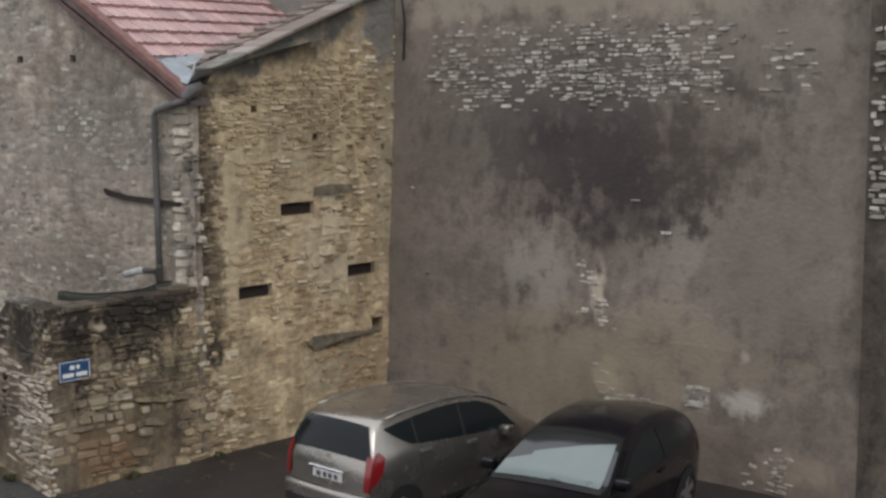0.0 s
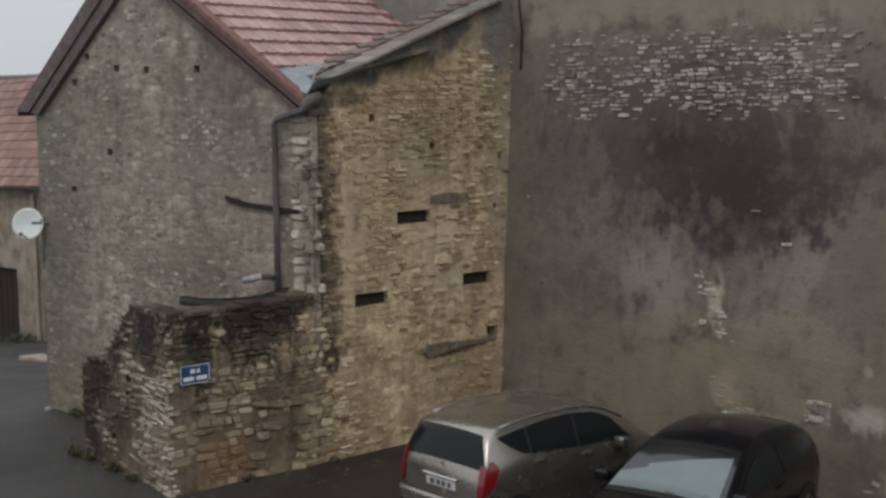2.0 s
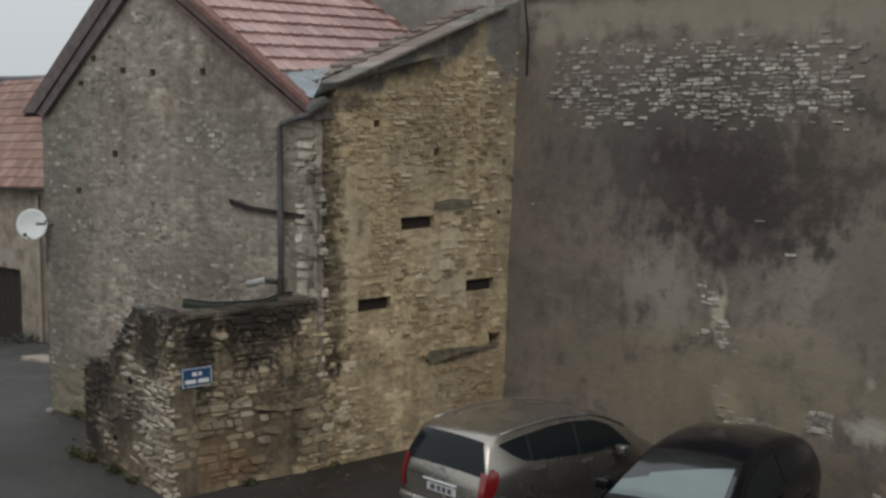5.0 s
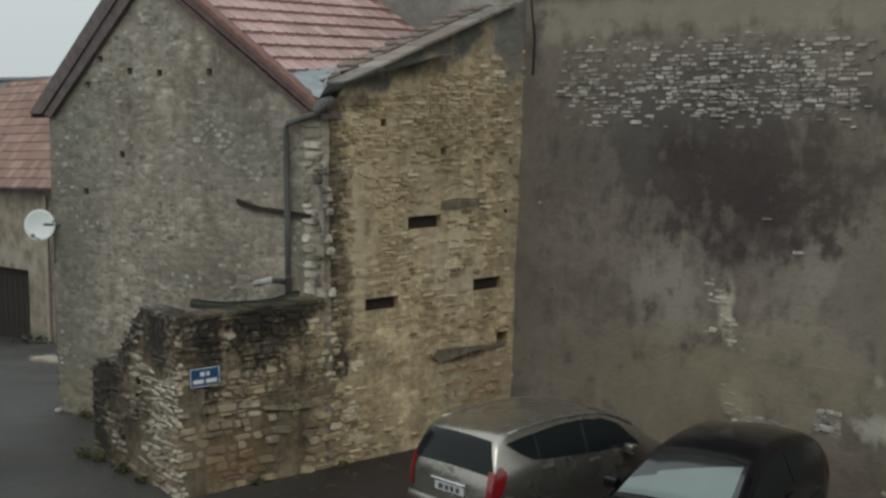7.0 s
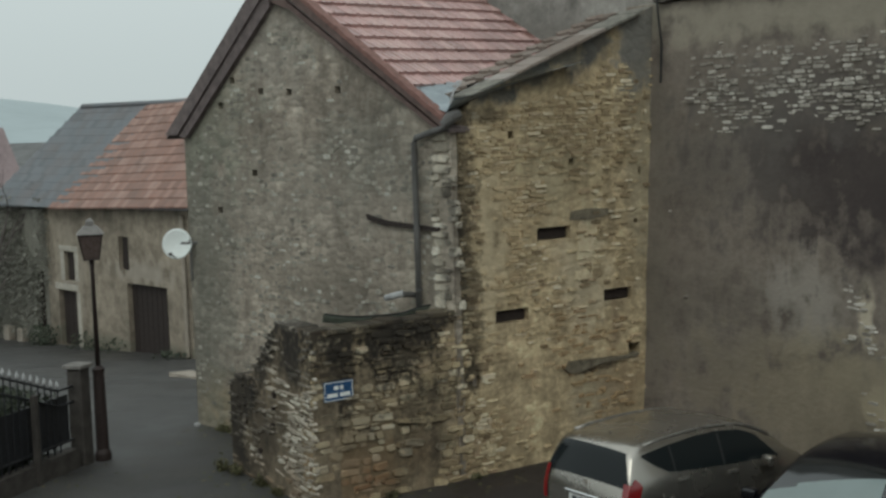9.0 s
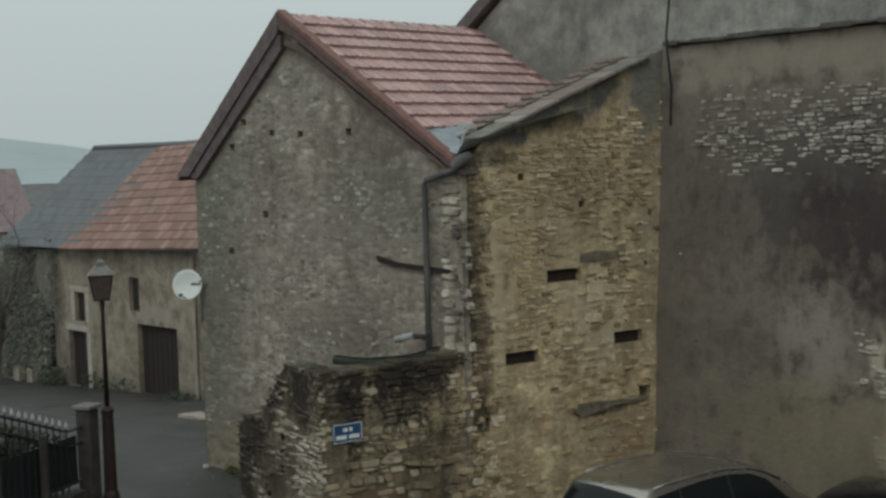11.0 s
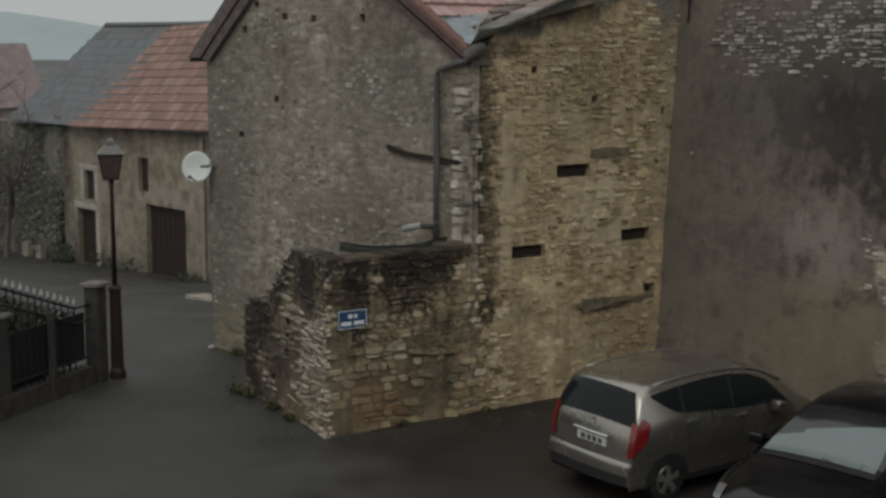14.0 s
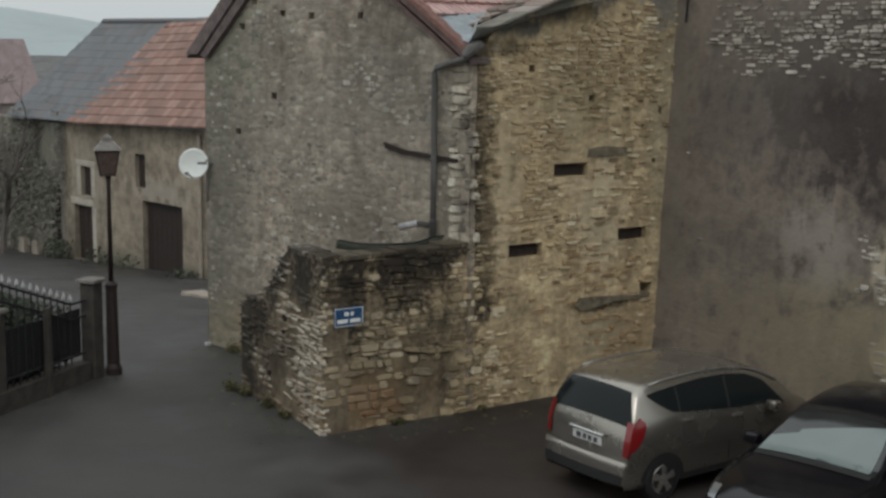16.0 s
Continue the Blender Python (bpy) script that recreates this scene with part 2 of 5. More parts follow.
DK = (0.047, 0.038, 0.037)
M_grey = render_coat("grey_render", (0.20, 0.169, 0.141), RW,
    [((4.3, 4.8, 2.4, 1.0), DK, 0.85), ((7.6, 3.6, 0.8, 1.6), (0.16, 0.14, 0.118), 0.4), ((1.2, 2.2, 1.2, 1.2), (0.155, 0.137, 0.115), 0.4), ((4.9, 4.1, 1.0, 0.8), DK, 0.6), ((3.2, 5.2, 0.9, 0.5), DK, 0.6), ((3.9, 6.0, 3.0, 0.6), (0.098, 0.086, 0.078), 0.75), ((1.7, 5.0, 1.3, 0.9), (0.14, 0.125, 0.11), 0.4), ((6.2, 5.0, 0.8, 0.7), (0.09, 0.075, 0.06), 0.55),
     ((0.15, 3.5, 0.35, 3.2), (0.17, 0.15, 0.12), 0.4), ((8.2, 5.2, 0.6, 0.8), (0.15, 0.13, 0.11), 0.3), ((7.4, 0.35, 2.0, 0.4), (0.15, 0.12, 0.09), 0.5)],
    # the paler patch at s 7.7, z 6.6 is lens flare painted on
    [((3.4, 2.85, 0.7, 0.75), (0.27, 0.245, 0.21), 0.5), ((5.6, 3.4, 0.6, 0.6), (0.28, 0.25, 0.21), 0.45), ((4.5, 2.65, 0.13, 0.5), (0.5, 0.44, 0.34), 0.8), ((4.72, 1.3, 0.2, 0.25), (0.5, 0.43, 0.3), 0.8), ((5.2, 1.0, 0.5, 0.12), (0.48, 0.42, 0.33), 0.7), ((6.34, 1.22, 0.22, 0.16), (0.5, 0.46, 0.39), 0.85), ((7.9, 0.42, 0.5, 0.22), (0.45, 0.39, 0.3), 0.6), ((6.9, 3.2, 1.6, 1.6), (0.24, 0.21, 0.17), 0.4), ((3.6, 1.3, 2.8, 0.9), (0.235, 0.198, 0.135), 0.6), ((7.1, 1.25, 0.42, 0.2), (0.45, 0.42, 0.36), 0.8), ((4.0, 7.35, 5.5, 0.4), (0.30, 0.27, 0.21), 0.65), ((7.7, 6.6, 1.0, 0.8), (0.26, 0.23, 0.19), 0.5), ((5.44, 5.26, 0.11, 0.13), (0.34, 0.29, 0.24), 0.8), ((7.11, 1.96, 0.09, 0.1), (0.42, 0.38, 0.32), 0.8), ((2.9, 2.9, 0.22, 0.5), (0.30, 0.27, 0.235), 0.5), ((3.55, 2.8, 0.3, 0.5), (0.30, 0.27, 0.235), 0.45), ((6.1, 3.5, 0.3, 0.55), (0.28, 0.25, 0.21), 0.45), ((5.6, 1.9, 2.2, 0.5), (0.25, 0.215, 0.15), 0.5)], 0.4, 0.15, rough_look=0.5)
# dark version of the court render: the return's shade is in the colour
M_ret = render_coat("shade_return_render", (0.095, 0.08, 0.065), RW, [], [])
M_tall = render_coat("tall_building_render", (0.275, 0.262, 0.238), GW, [((4.6, 7.3, 1.0, 0.35), (0.15, 0.14, 0.125), 0.6)], [], 0.3, 0.15, rough_look=0.5)
M_gcoat = render_coat("gable_render", (0.30, 0.258, 0.21), GW,
    [((0.3, 3.0, 0.9, 4.0), (0.145, 0.145, 0.12), 0.65), ((2.6, 7.4, 1.2, 1.0), (0.25, 0.245, 0.225), 0.3), ((0.9, 6.0, 1.2, 1.0), (0.21, 0.215, 0.165), 0.45), ((3.8, 2.9, 1.5, 0.6), (0.17, 0.15, 0.12), 0.45), ((5.2, 5.4, 1.2, 0.8), (0.185, 0.18, 0.15), 0.45)],
    [((6.3, 3.6, 0.5, 1.4), (0.30, 0.27, 0.215), 0.4), ((3.0, 4.6, 2.8, 0.9), (0.262, 0.235, 0.198), 0.4), ((0.8, 0.4, 0.9, 0.6), (0.33, 0.26, 0.15), 0.6)], cells=0.55)
M_ymortar = render_coat("ochre_mortar", (0.45, 0.355, 0.222), YW,
    # grey render band under the coping, darkened in colour for the overhang's shadow too
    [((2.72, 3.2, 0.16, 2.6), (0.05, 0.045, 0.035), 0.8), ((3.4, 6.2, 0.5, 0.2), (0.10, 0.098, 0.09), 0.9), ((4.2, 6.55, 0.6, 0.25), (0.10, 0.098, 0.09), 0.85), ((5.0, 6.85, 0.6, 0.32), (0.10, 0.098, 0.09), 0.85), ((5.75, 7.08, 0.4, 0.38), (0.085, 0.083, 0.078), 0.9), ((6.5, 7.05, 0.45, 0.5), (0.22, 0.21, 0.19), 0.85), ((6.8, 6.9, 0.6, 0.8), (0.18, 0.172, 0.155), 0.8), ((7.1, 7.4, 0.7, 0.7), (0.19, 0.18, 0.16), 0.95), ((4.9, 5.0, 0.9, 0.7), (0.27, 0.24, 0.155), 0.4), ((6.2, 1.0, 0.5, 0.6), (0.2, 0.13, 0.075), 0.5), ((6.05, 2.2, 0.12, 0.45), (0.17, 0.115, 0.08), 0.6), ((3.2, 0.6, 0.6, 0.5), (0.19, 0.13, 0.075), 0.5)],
    [((3.35, 3.7, 0.35, 1.3), (0.52, 0.43, 0.29), 0.75), ((5.35, 3.1, 0.5, 0.9), (0.50, 0.43, 0.31), 0.6), ((4.6, 4.8, 0.25, 0.8), (0.5, 0.42, 0.28), 0.6), ((5.6, 1.0, 0.7, 0.5), (0.31, 0.275, 0.205), 0.5), ((6.7, 5.0, 0.35, 2.0), (0.27, 0.245, 0.18), 0.5)], lichen=yel_lichen, cells=0.35)
M_lmortar = render_coat("low_wall_mortar", (0.275, 0.218, 0.145), YW, [((2.05, 0.5, 0.3, 0.6), (0.15, 0.115, 0.08), 0.4)], [((2.65, 0.9, 0.4, 1.3), (0.40, 0.32, 0.215), 0.85), ((0.6, 0.5, 1.2, 0.5), (0.26, 0.17, 0.09), 0.5)], lichen=low_lichen)
M_smortar = render_coat("end_mortar", (0.16, 0.128, 0.09), SW, [], [], lichen=SIDE_LICHEN)
M_far = render_coat("far_house_render", (0.25, 0.212, 0.165), HW, [((4, -1.1, 6, 0.3), (0.13, 0.13, 0.1), 0.6)], [((5.6, 1.35, 1.5, 0.35), (0.36, 0.32, 0.27), 0.6), ((1.0, 1.2, 1.0, 1.6), (0.32, 0.28, 0.225), 0.6)], 0.5, 0.15, rough_look=0.6)
M_farold = render_coat("ivy_house_render", (0.21, 0.195, 0.165), HW, [((-3, 1.0, 3, 1.5), (0.16, 0.16, 0.13), 0.6)], [])


def tile_mat(name, how, a, c):
    m, nt, b = mat(name)
    p = place(nt)
    r = rand_out(nt, how)
    g1, g2 = noi(nt, p, 1.2, 4), noi(nt, p, 22, 5)
    col = ramp(nt, r, [(0.0, tuple(v * 0.75 for v in a)), (0.5, a), (1.0, c)])
    col = mixc(nt, 0.5, col, ramp(nt, g2, [(0.25, 0.3), (0.75, 0.74)]), 'OVERLAY')
    col = mixc(nt, mth(nt, 'MULTIPLY', ramp(nt, g1, [(0.45, 0.0), (0.75, 1.0)]), 0.45), col, (0.13, 0.09, 0.075))
    finish(nt, b, col, ramp(nt, g2, [(0.3, 0.42), (0.7, 0.7)]), g2, 0.3, 0.01)
    b.inputs["Specular IOR Level"].default_value = 0.5
    return m


M_tile = tile_mat("red_tile", "object", (0.40, 0.235, 0.215), (0.46, 0.295, 0.27))
_b = M_tile.node_tree.nodes["Principled BSDF"]
_b.inputs["Coat Weight"].default_value = 0.9
_b.inputs["Coat Roughness"].default_value = 0.28
M_oldtile = tile_mat("old_lichened_tile", "object", (0.225, 0.18, 0.15), (0.30, 0.265, 0.235))
M_tile_f = tile_mat("far_red_tile", "island", (0.235, 0.125, 0.092), (0.31, 0.195, 0.155))
M_slate = tile_mat("slate", "island", (0.115, 0.125, 0.135), (0.13, 0.138, 0.148))
M_coping = plain("lichened_coping", (0.2, 0.19, 0.165), 0.9, 0, 0.5, 6, 0.2)
M_ledge = plain("dark_ledge", (0.11, 0.1, 0.09), 0.95, 0, 0.5, 8, 0.2)
M_zinc = plain("zinc", (0.30, 0.335, 0.355), 0.45, 0.7, 0.35, 4)
M_pipe = plain("grey_downpipe", (0.12, 0.115, 0.11), 0.55, 0.2, 0.3, 6)
M_barge = plain("barge_board", (0.135, 0.108, 0.104), 0.75, 0, 0.4, 7)
M_barge_red = plain("red_brown_barge_board", (0.125, 0.085, 0.075), 0.75, 0, 0.4, 7)
M_verge = plain("dark_red_verge", (0.20, 0.105, 0.088), 0.7, 0, 0.4, 9)
M_wood = plain("dark_old_wood", (0.028, 0.02, 0.017), 0.8, 0, 0.5, 12)
# near-black painted in for shade inside openings and gaps
M_holeshade = plain("hole_shade", (0.035, 0.027, 0.023), 0.95, 0, 0.4, 10, 0.1)
M_lint = plain("grey_lintel", (0.165, 0.142, 0.105), 0.95, 0, 0.6, 7, 0.1)
M_iron = plain("black_iron", (0.045, 0.046, 0.05), 0.5, 0.6, 0.3, 20)
M_rust = plain("brown_lamp_paint", (0.03, 0.020, 0.018), 0.55, 0.2, 0.35, 14)
M_lglass = plain("lantern_glass", (0.085, 0.062, 0.055), 0.3, 0, 0.2, 6)
# cap colour lightened to paint in its sky reflection
M_lcap = plain("sky_pale_lantern_cap", (0.16, 0.15, 0.14), 0.4, 0.3, 0.3, 10)
M_white = plain("white_paint", (0.75, 0.76, 0.74), 0.5, 0, 0.1, 10)
M_tip = plain("grey_white_tips", (0.4, 0.4, 0.4), 0.6, 0, 0.3, 10)
M_dish = plain("dish_paint", (0.68, 0.71, 0.69), 0.45, 0, 0.08, 6)
M_blue = plain("blue_enamel", (0.025, 0.075, 0.17), 0.3, 0, 0.15, 12)
M_pil = plain("pillar_stone", (0.055, 0.049, 0.044), 0.9, 0, 0.45, 5, 0.2)
M_cap = plain("pale_capstone", (0.18, 0.168, 0.155), 0.85, 0, 0.3, 6, 0.2)
M_green = plain("green_sheet", (0.2, 0.225, 0.185), 0.5, 0.3, 0.4, 5)
M_rub = plain("rubber", (0.02, 0.02, 0.021), 0.85, 0, 0.3, 20, 0.3)
M_alloy = plain("alloy", (0.42, 0.40, 0.37), 0.32, 0.8, 0.25, 15)
M_plast = plain("black_plastic", (0.02, 0.02, 0.02), 0.6, 0, 0.3, 18)
M_plate = plain("plate_white", (0.62, 0.62, 0.6), 0.4, 0, 0.08, 20)
M_bar = plain("plate_bars", (0.06, 0.06, 0.07), 0.5, 0, 0.1, 20)
M_chrome = plain("chrome", (0.7, 0.7, 0.7), 0.18, 1.0, 0.06, 10)
# the mist is painted: hill colour paled towards the sky
M_hill = plain("mist_tinted_hill", (0.36, 0.405, 0.415), 1.0, 0, 0.08, 0.02, 0.0)
# pink greyed in the colour itself to suggest mist
M_pink = plain("pink_roof", (0.27, 0.21, 0.21), 0.8, 0, 0.3, 1.5)
M_trunk = plain("bare_bark", (0.13, 0.115, 0.105), 0.95, 0, 0.35, 6, 0.1)


def paint(name, col, metal, rough):
    m, nt, b = mat(name)
    p = place(nt)
    g = noi(nt, p, 2.5, 4)
    g2 = noi(nt, p, 120, 2)
    lo, hi = tuple(c * 0.92 for c in col), tuple(c * 1.06 for c in col)
    nt.links.new(ramp(nt, mth(nt, 'ADD', mth(nt, 'MULTIPLY', g, 0.8), mth(nt, 'MULTIPLY', g2, 0.2)), [(0.3, lo), (0.7, hi)]), b.inputs["Base Color"])
    b.inputs["Metallic"].default_value = metal
    nt.links.new(ramp(nt, g, [(0.3, max(0.04, rough - 0.03)), (0.7, rough + 0.06)]), b.inputs["Roughness"])
    b.inputs["Coat Weight"].default_value = 0.6
    b.inputs["Coat Roughness"].default_value = 0.12
    return m


M_silver = paint("champagne_silver_paint", (0.37, 0.345, 0.305), 0.86, 0.24)
M_black = paint("black_car_paint", (0.005, 0.005, 0.007), 0.0, 0.1)
M_black.node_tree.nodes["Principled BSDF"].inputs["Coat Weight"].default_value = 0.15
M_black.node_tree.nodes["Principled BSDF"].inputs["Specular IOR Level"].default_value = 0.4
M_glass = paint("tinted_car_glass", (0.010, 0.012, 0.013), 0.0, 0.07)
# pale colour put in for the sky reflected in the black car's windscreen
M_screen = paint("pale_sky_reflection", (0.165, 0.205, 0.20), 0.0, 0.3)
M_dglass, _nt, _b = mat("dark_privacy_glass")
_b.inputs["Base Color"].default_value = (0.012, 0.015, 0.016, 1)
_b.inputs["Roughness"].default_value = 0.12
_b.inputs["Specular IOR Level"].default_value = 0.22
M_red, _nt, _b = mat("red_lens")
_b.inputs["Base Color"].default_value = (0.20, 0.010, 0.012, 1)
_b.inputs["Roughness"].default_value = 0.12
_b.inputs["Coat Weight"].default_value = 0.8
M_lens, _nt, _b = mat("clear_lens")
_b.inputs["Base Color"].default_value = (0.28, 0.29, 0.3, 1)
_b.inputs["Roughness"].default_value = 0.1
_b.inputs["Metallic"].default_value = 0.5


def ground_mat():
    m, nt, b = mat("wet_asphalt")
    p = place(nt)
    g0, g1, g2, g3 = noi(nt, p, 0.18, 4), noi(nt, p, 0.9, 5), noi(nt, p, 9, 5), noi(nt, p, 70, 4)
    col = ramp(nt, g1, [(0.3, (0.034, 0.033, 0.032)), (0.7, (0.059, 0.056, 0.052))])
    col = mixc(nt, 0.5, col, ramp(nt, g3, [(0.3, 0.25), (0.7, 0.78)]), 'OVERLAY')
    col = mixc(nt, mth(nt, 'MULTIPLY', ramp(nt, g2, [(0.5, 0.0), (0.8, 1.0)]), 0.25), col, (0.10, 0.09, 0.075))
    # darker, redder asphalt within some 7 m of this point before the walls
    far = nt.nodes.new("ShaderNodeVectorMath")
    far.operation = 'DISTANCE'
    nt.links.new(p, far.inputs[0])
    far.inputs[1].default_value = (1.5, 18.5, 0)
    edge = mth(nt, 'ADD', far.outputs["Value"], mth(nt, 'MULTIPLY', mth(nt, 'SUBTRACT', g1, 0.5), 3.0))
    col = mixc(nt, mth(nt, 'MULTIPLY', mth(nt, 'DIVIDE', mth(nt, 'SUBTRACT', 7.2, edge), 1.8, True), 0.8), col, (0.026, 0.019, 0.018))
    wet = mth(nt, 'ADD', mth(nt, 'MULTIPLY', g0, 0.6), mth(nt, 'MULTIPLY', g1, 0.4))
    finish(nt, b, col, ramp(nt, wet, [(0.38, 0.42), (0.62, 0.8)]), mth(nt, 'ADD', mth(nt, 'MULTIPLY', g2, 0.4), mth(nt, 'MULTIPLY', g3, 0.6)), 0.35, 0.01)
    b.inputs["Specular IOR Level"].default_value = 0.4
    return m


M_ground = ground_mat()
M_pale_lime = plain("pale_limewash", (0.42, 0.385, 0.33), 0.9, 0, 0.25, 4, 0.2)
M_kerb = plain("pale_paving", (0.30, 0.26, 0.215), 0.8, 0, 0.3, 3)
M_leaf, _nt, _b = mat("dark_evergreen")
_r = rand_out(_nt, "island")
finish(_nt, _b, ramp(_nt, _r, [(0.0, (0.035, 0.042, 0.03)), (0.6, (0.055, 0.066, 0.045)), (1.0, (0.085, 0.095, 0.065))]), 0.6)
M_weed, _nt, _b = mat("winter_weeds")
_r = rand_out(_nt, "island")
finish(_nt, _b, ramp(_nt, _r, [(0.0, (0.05, 0.04, 0.025)), (0.5, (0.075, 0.08, 0.035)), (1.0, (0.16, 0.14, 0.08))]), 0.8)
M_ivy, _nt, _b = mat("grey_winter_ivy")
_r = rand_out(_nt, "island")
finish(_nt, _b, ramp(_nt, _r, [(0.0, (0.17, 0.165, 0.14)), (0.6, (0.23, 0.225, 0.19)), (1.0, (0.30, 0.29, 0.25))]), 0.8)

# ---- mesh helpers ----
class Geo:
    def __init__(self):
        self.v, self.f = [], []

    def add(self, verts, faces):
        n = len(self.v)
        self.v += [tuple(p) for p in verts]
        self.f += [tuple(i + n for i in q) for q in faces]
        return self

    def box(self, x0, x1, y0, y1, z0, z1):
        v = [(x, y, z) for z in (z0, z1) for y in (y0, y1) for x in (x0, x1)]
        return self.add(v, [(0, 2, 3, 1), (4, 5, 7, 6), (0, 1, 5, 4), (2, 6, 7, 3), (0, 4, 6, 2), (1, 3, 7, 5)])

    def soft_box(self, x0, x1, y0, y1, z0, z1, c=0.02):
        bm = bmesh.new()
        bmesh.ops.create_cube(bm, size=1)
        for v in bm.verts:
            v.co = ((x0 + x1) / 2 + v.co.x * (x1 - x0), (y0 + y1) / 2 + v.co.y * (y1 - y0), (z0 + z1) / 2 + v.co.z * (z1 - z0))
        bmesh.ops.bevel(bm, geom=bm.edges[:], offset=c, segments=2, affect='EDGES', profile=0.6)
        bm.verts.index_update()
        self.add([v.co[:] for v in bm.verts], [[v.index for v in f.verts] for f in bm.faces])
        bm.free()
        return self

    def tube(self, pts, radii, n=10, cap=True):
        pts = [Vector(p) for p in pts]
        rings = []
        for i, p in enumerate(pts):
            t = (pts[min(i + 1, len(pts) - 1)] - pts[max(i - 1, 0)]).normalized()
            a = t.orthogonal().normalized() if abs(t.z) < 0.99 else Vector((1, 0, 0))
            if abs(t.z) < 0.99:
                a = t.cross(Vector((0, 0, 1))).normalized()
            b = t.cross(a)
            r = radii[i] if isinstance(radii, (list, tuple)) else radii
            rings.append([p + (a * math.cos(k * math.tau / n) + b * math.sin(k * math.tau / n)) * r for k in range(n)])
        v = [q for ring in rings for q in ring]
        f = [(i * n + k, i * n + (k + 1) % n, (i + 1) * n + (k + 1) % n, (i + 1) * n + k) for i in range(len(pts) - 1) for k in range(n)]
        if cap:
            f += [tuple(range(n))[::-1], tuple((len(pts) - 1) * n + k for k in range(n))]
        return self.add(v, f)

    def prism(self, outline, y0, y1):
        """An outline in (s, z), drawn out from y0 to y1."""
        n = len(outline)
        v = [(s, y0, z) for s, z in outline] + [(s, y1, z) for s, z in outline]
        f = [tuple(range(n)), tuple(range(2 * n - 1, n - 1, -1))]
        f += [(i, i + n, (i + 1) % n + n, (i + 1) % n) for i in range(n)]
        return self.add(v, f)

    def mesh(self, name, material, smooth=False):
        me = bpy.data.meshes.new(name)
        me.from_pydata(self.v, [], self.f)
        me.materials.append(material)
        if smooth:
            me.polygons.foreach_set("use_smooth", [True] * len(me.polygons))
        bm = bmesh.new()
        bm.from_mesh(me)
        bmesh.ops.recalc_face_normals(bm, faces=bm.faces[:])
        bm.to_mesh(me)
        bm.free()
        return me


def interp(pts, x):
    if x <= pts[0][0]:
        return pts[0][1]
    for (a, p), (b, q) in zip(pts, pts[1:]):
        if x <= b:
            t = (x - a) / (b - a) if b > a else 1
            return p + (q - p) * t
    return pts[-1][1]


def smooth_line(pts, n):
    """A Catmull-Rom line through points, n steps a span."""
    P = [Vector(p) for p in pts]
    P = [P[0] * 2 - P[1]] + P + [P[-1] * 2 - P[-2]]
    out = []
    for i in range(1, len(P) - 2):
        for k in range(n):
            t = k / n
            a, b, c, d = P[i - 1], P[i], P[i + 1], P[i + 2]
            out.append(0.5 * ((2 * b) + (c - a) * t + (2 * a - 5 * b + 4 * c - d) * t * t + (3 * b - a - 3 * c + d) * t ** 3))
    return [tuple(p) for p in out] + [tuple(P[-2])]


def solid(name, geo, material, parent=None, label="", m=None, smooth=False, **tags):
    ob = new(name, geo.mesh(name, material, smooth))
    if parent is not None:
        ob.parent = parent
    if m is not None:
        ob.matrix_basis = m
    return tagged(ob, label, **tags)


def thing(name, m, label, category, group="", kind=""):
    ob = new(name)
    ob.empty_display_size = 0.1
    ob.matrix_basis = m
    return tagged(ob, label, category, group, kind)


def wall_geo(s0, s1, z0, top, holes=(), thick=0.45, step=0.5, reveal=0.28, wobble=0.012, lean=0.0):
    """A thick wall with openings; top(s) is its upper edge, lean its batter."""
    cs = sorted({round(s0 + (s1 - s0) * i / max(1, round((s1 - s0) / step)), 4) for i in range(round((s1 - s0) / step) + 1)} | {a for h in holes for a in h[:2]})
    zmax = max(top(s) for s in cs)
    n = max(1, round((zmax - z0) / step))
    cz = sorted({round(z0 + (zmax - z0) * i / n, 4) for i in range(n + 1)} | {a for h in holes for a in h[2:4]})
    g = Geo()
    edge = {a for h in holes for a in h}

    def pt(s, z, y=0.0):
        z = min(z, top(s))
        k = 0 if y else wobble * noise.noise(Vector((s * 1.3, z * 1.3, 0.7)))
        return (s, y + k + lean * max(z, 0), z)

    for a, b in zip(cs, cs[1:]):
        for c, d in zip(cz, cz[1:]):
            mid = ((a + b) / 2, (c + d) / 2)
            if any(h[0] < mid[0] < h[1] and h[2] < mid[1] < h[3] for h in holes):
                continue
            if min(d, top(a)) - c < 1e-4 and min(d, top(b)) - c < 1e-4:
                continue
            g.add([pt(a, c), pt(b, c), pt(b, d), pt(a, d)], [(0, 1, 2, 3)])
        g.add([pt(a, 99), pt(b, 99), pt(b, 99, thick), pt(a, 99, thick)], [(0, 1, 2, 3)])
        g.add([pt(a, z0, thick), pt(b, z0, thick), pt(b, 99, thick), pt(a, 99, thick)], [(3, 2, 1, 0)])
    for s in (s0, s1):
        g.add([pt(s, z0), pt(s, z0, thick), pt(s, 99, thick), pt(s, 99)], [(0, 1, 2, 3)])
    for a, b, c, d in holes:
        r = reveal
        for q in ([(a, c), (b, c)], [(b, c), (b, d)], [(b, d), (a, d)], [(a, d), (a, c)]):
            (p, z), (p2, z2) = q
            g.add([pt(p, z), pt(p2, z2), pt(p2, z2, r), pt(p, z, r)], [(0, 1, 2, 3)])
    return g


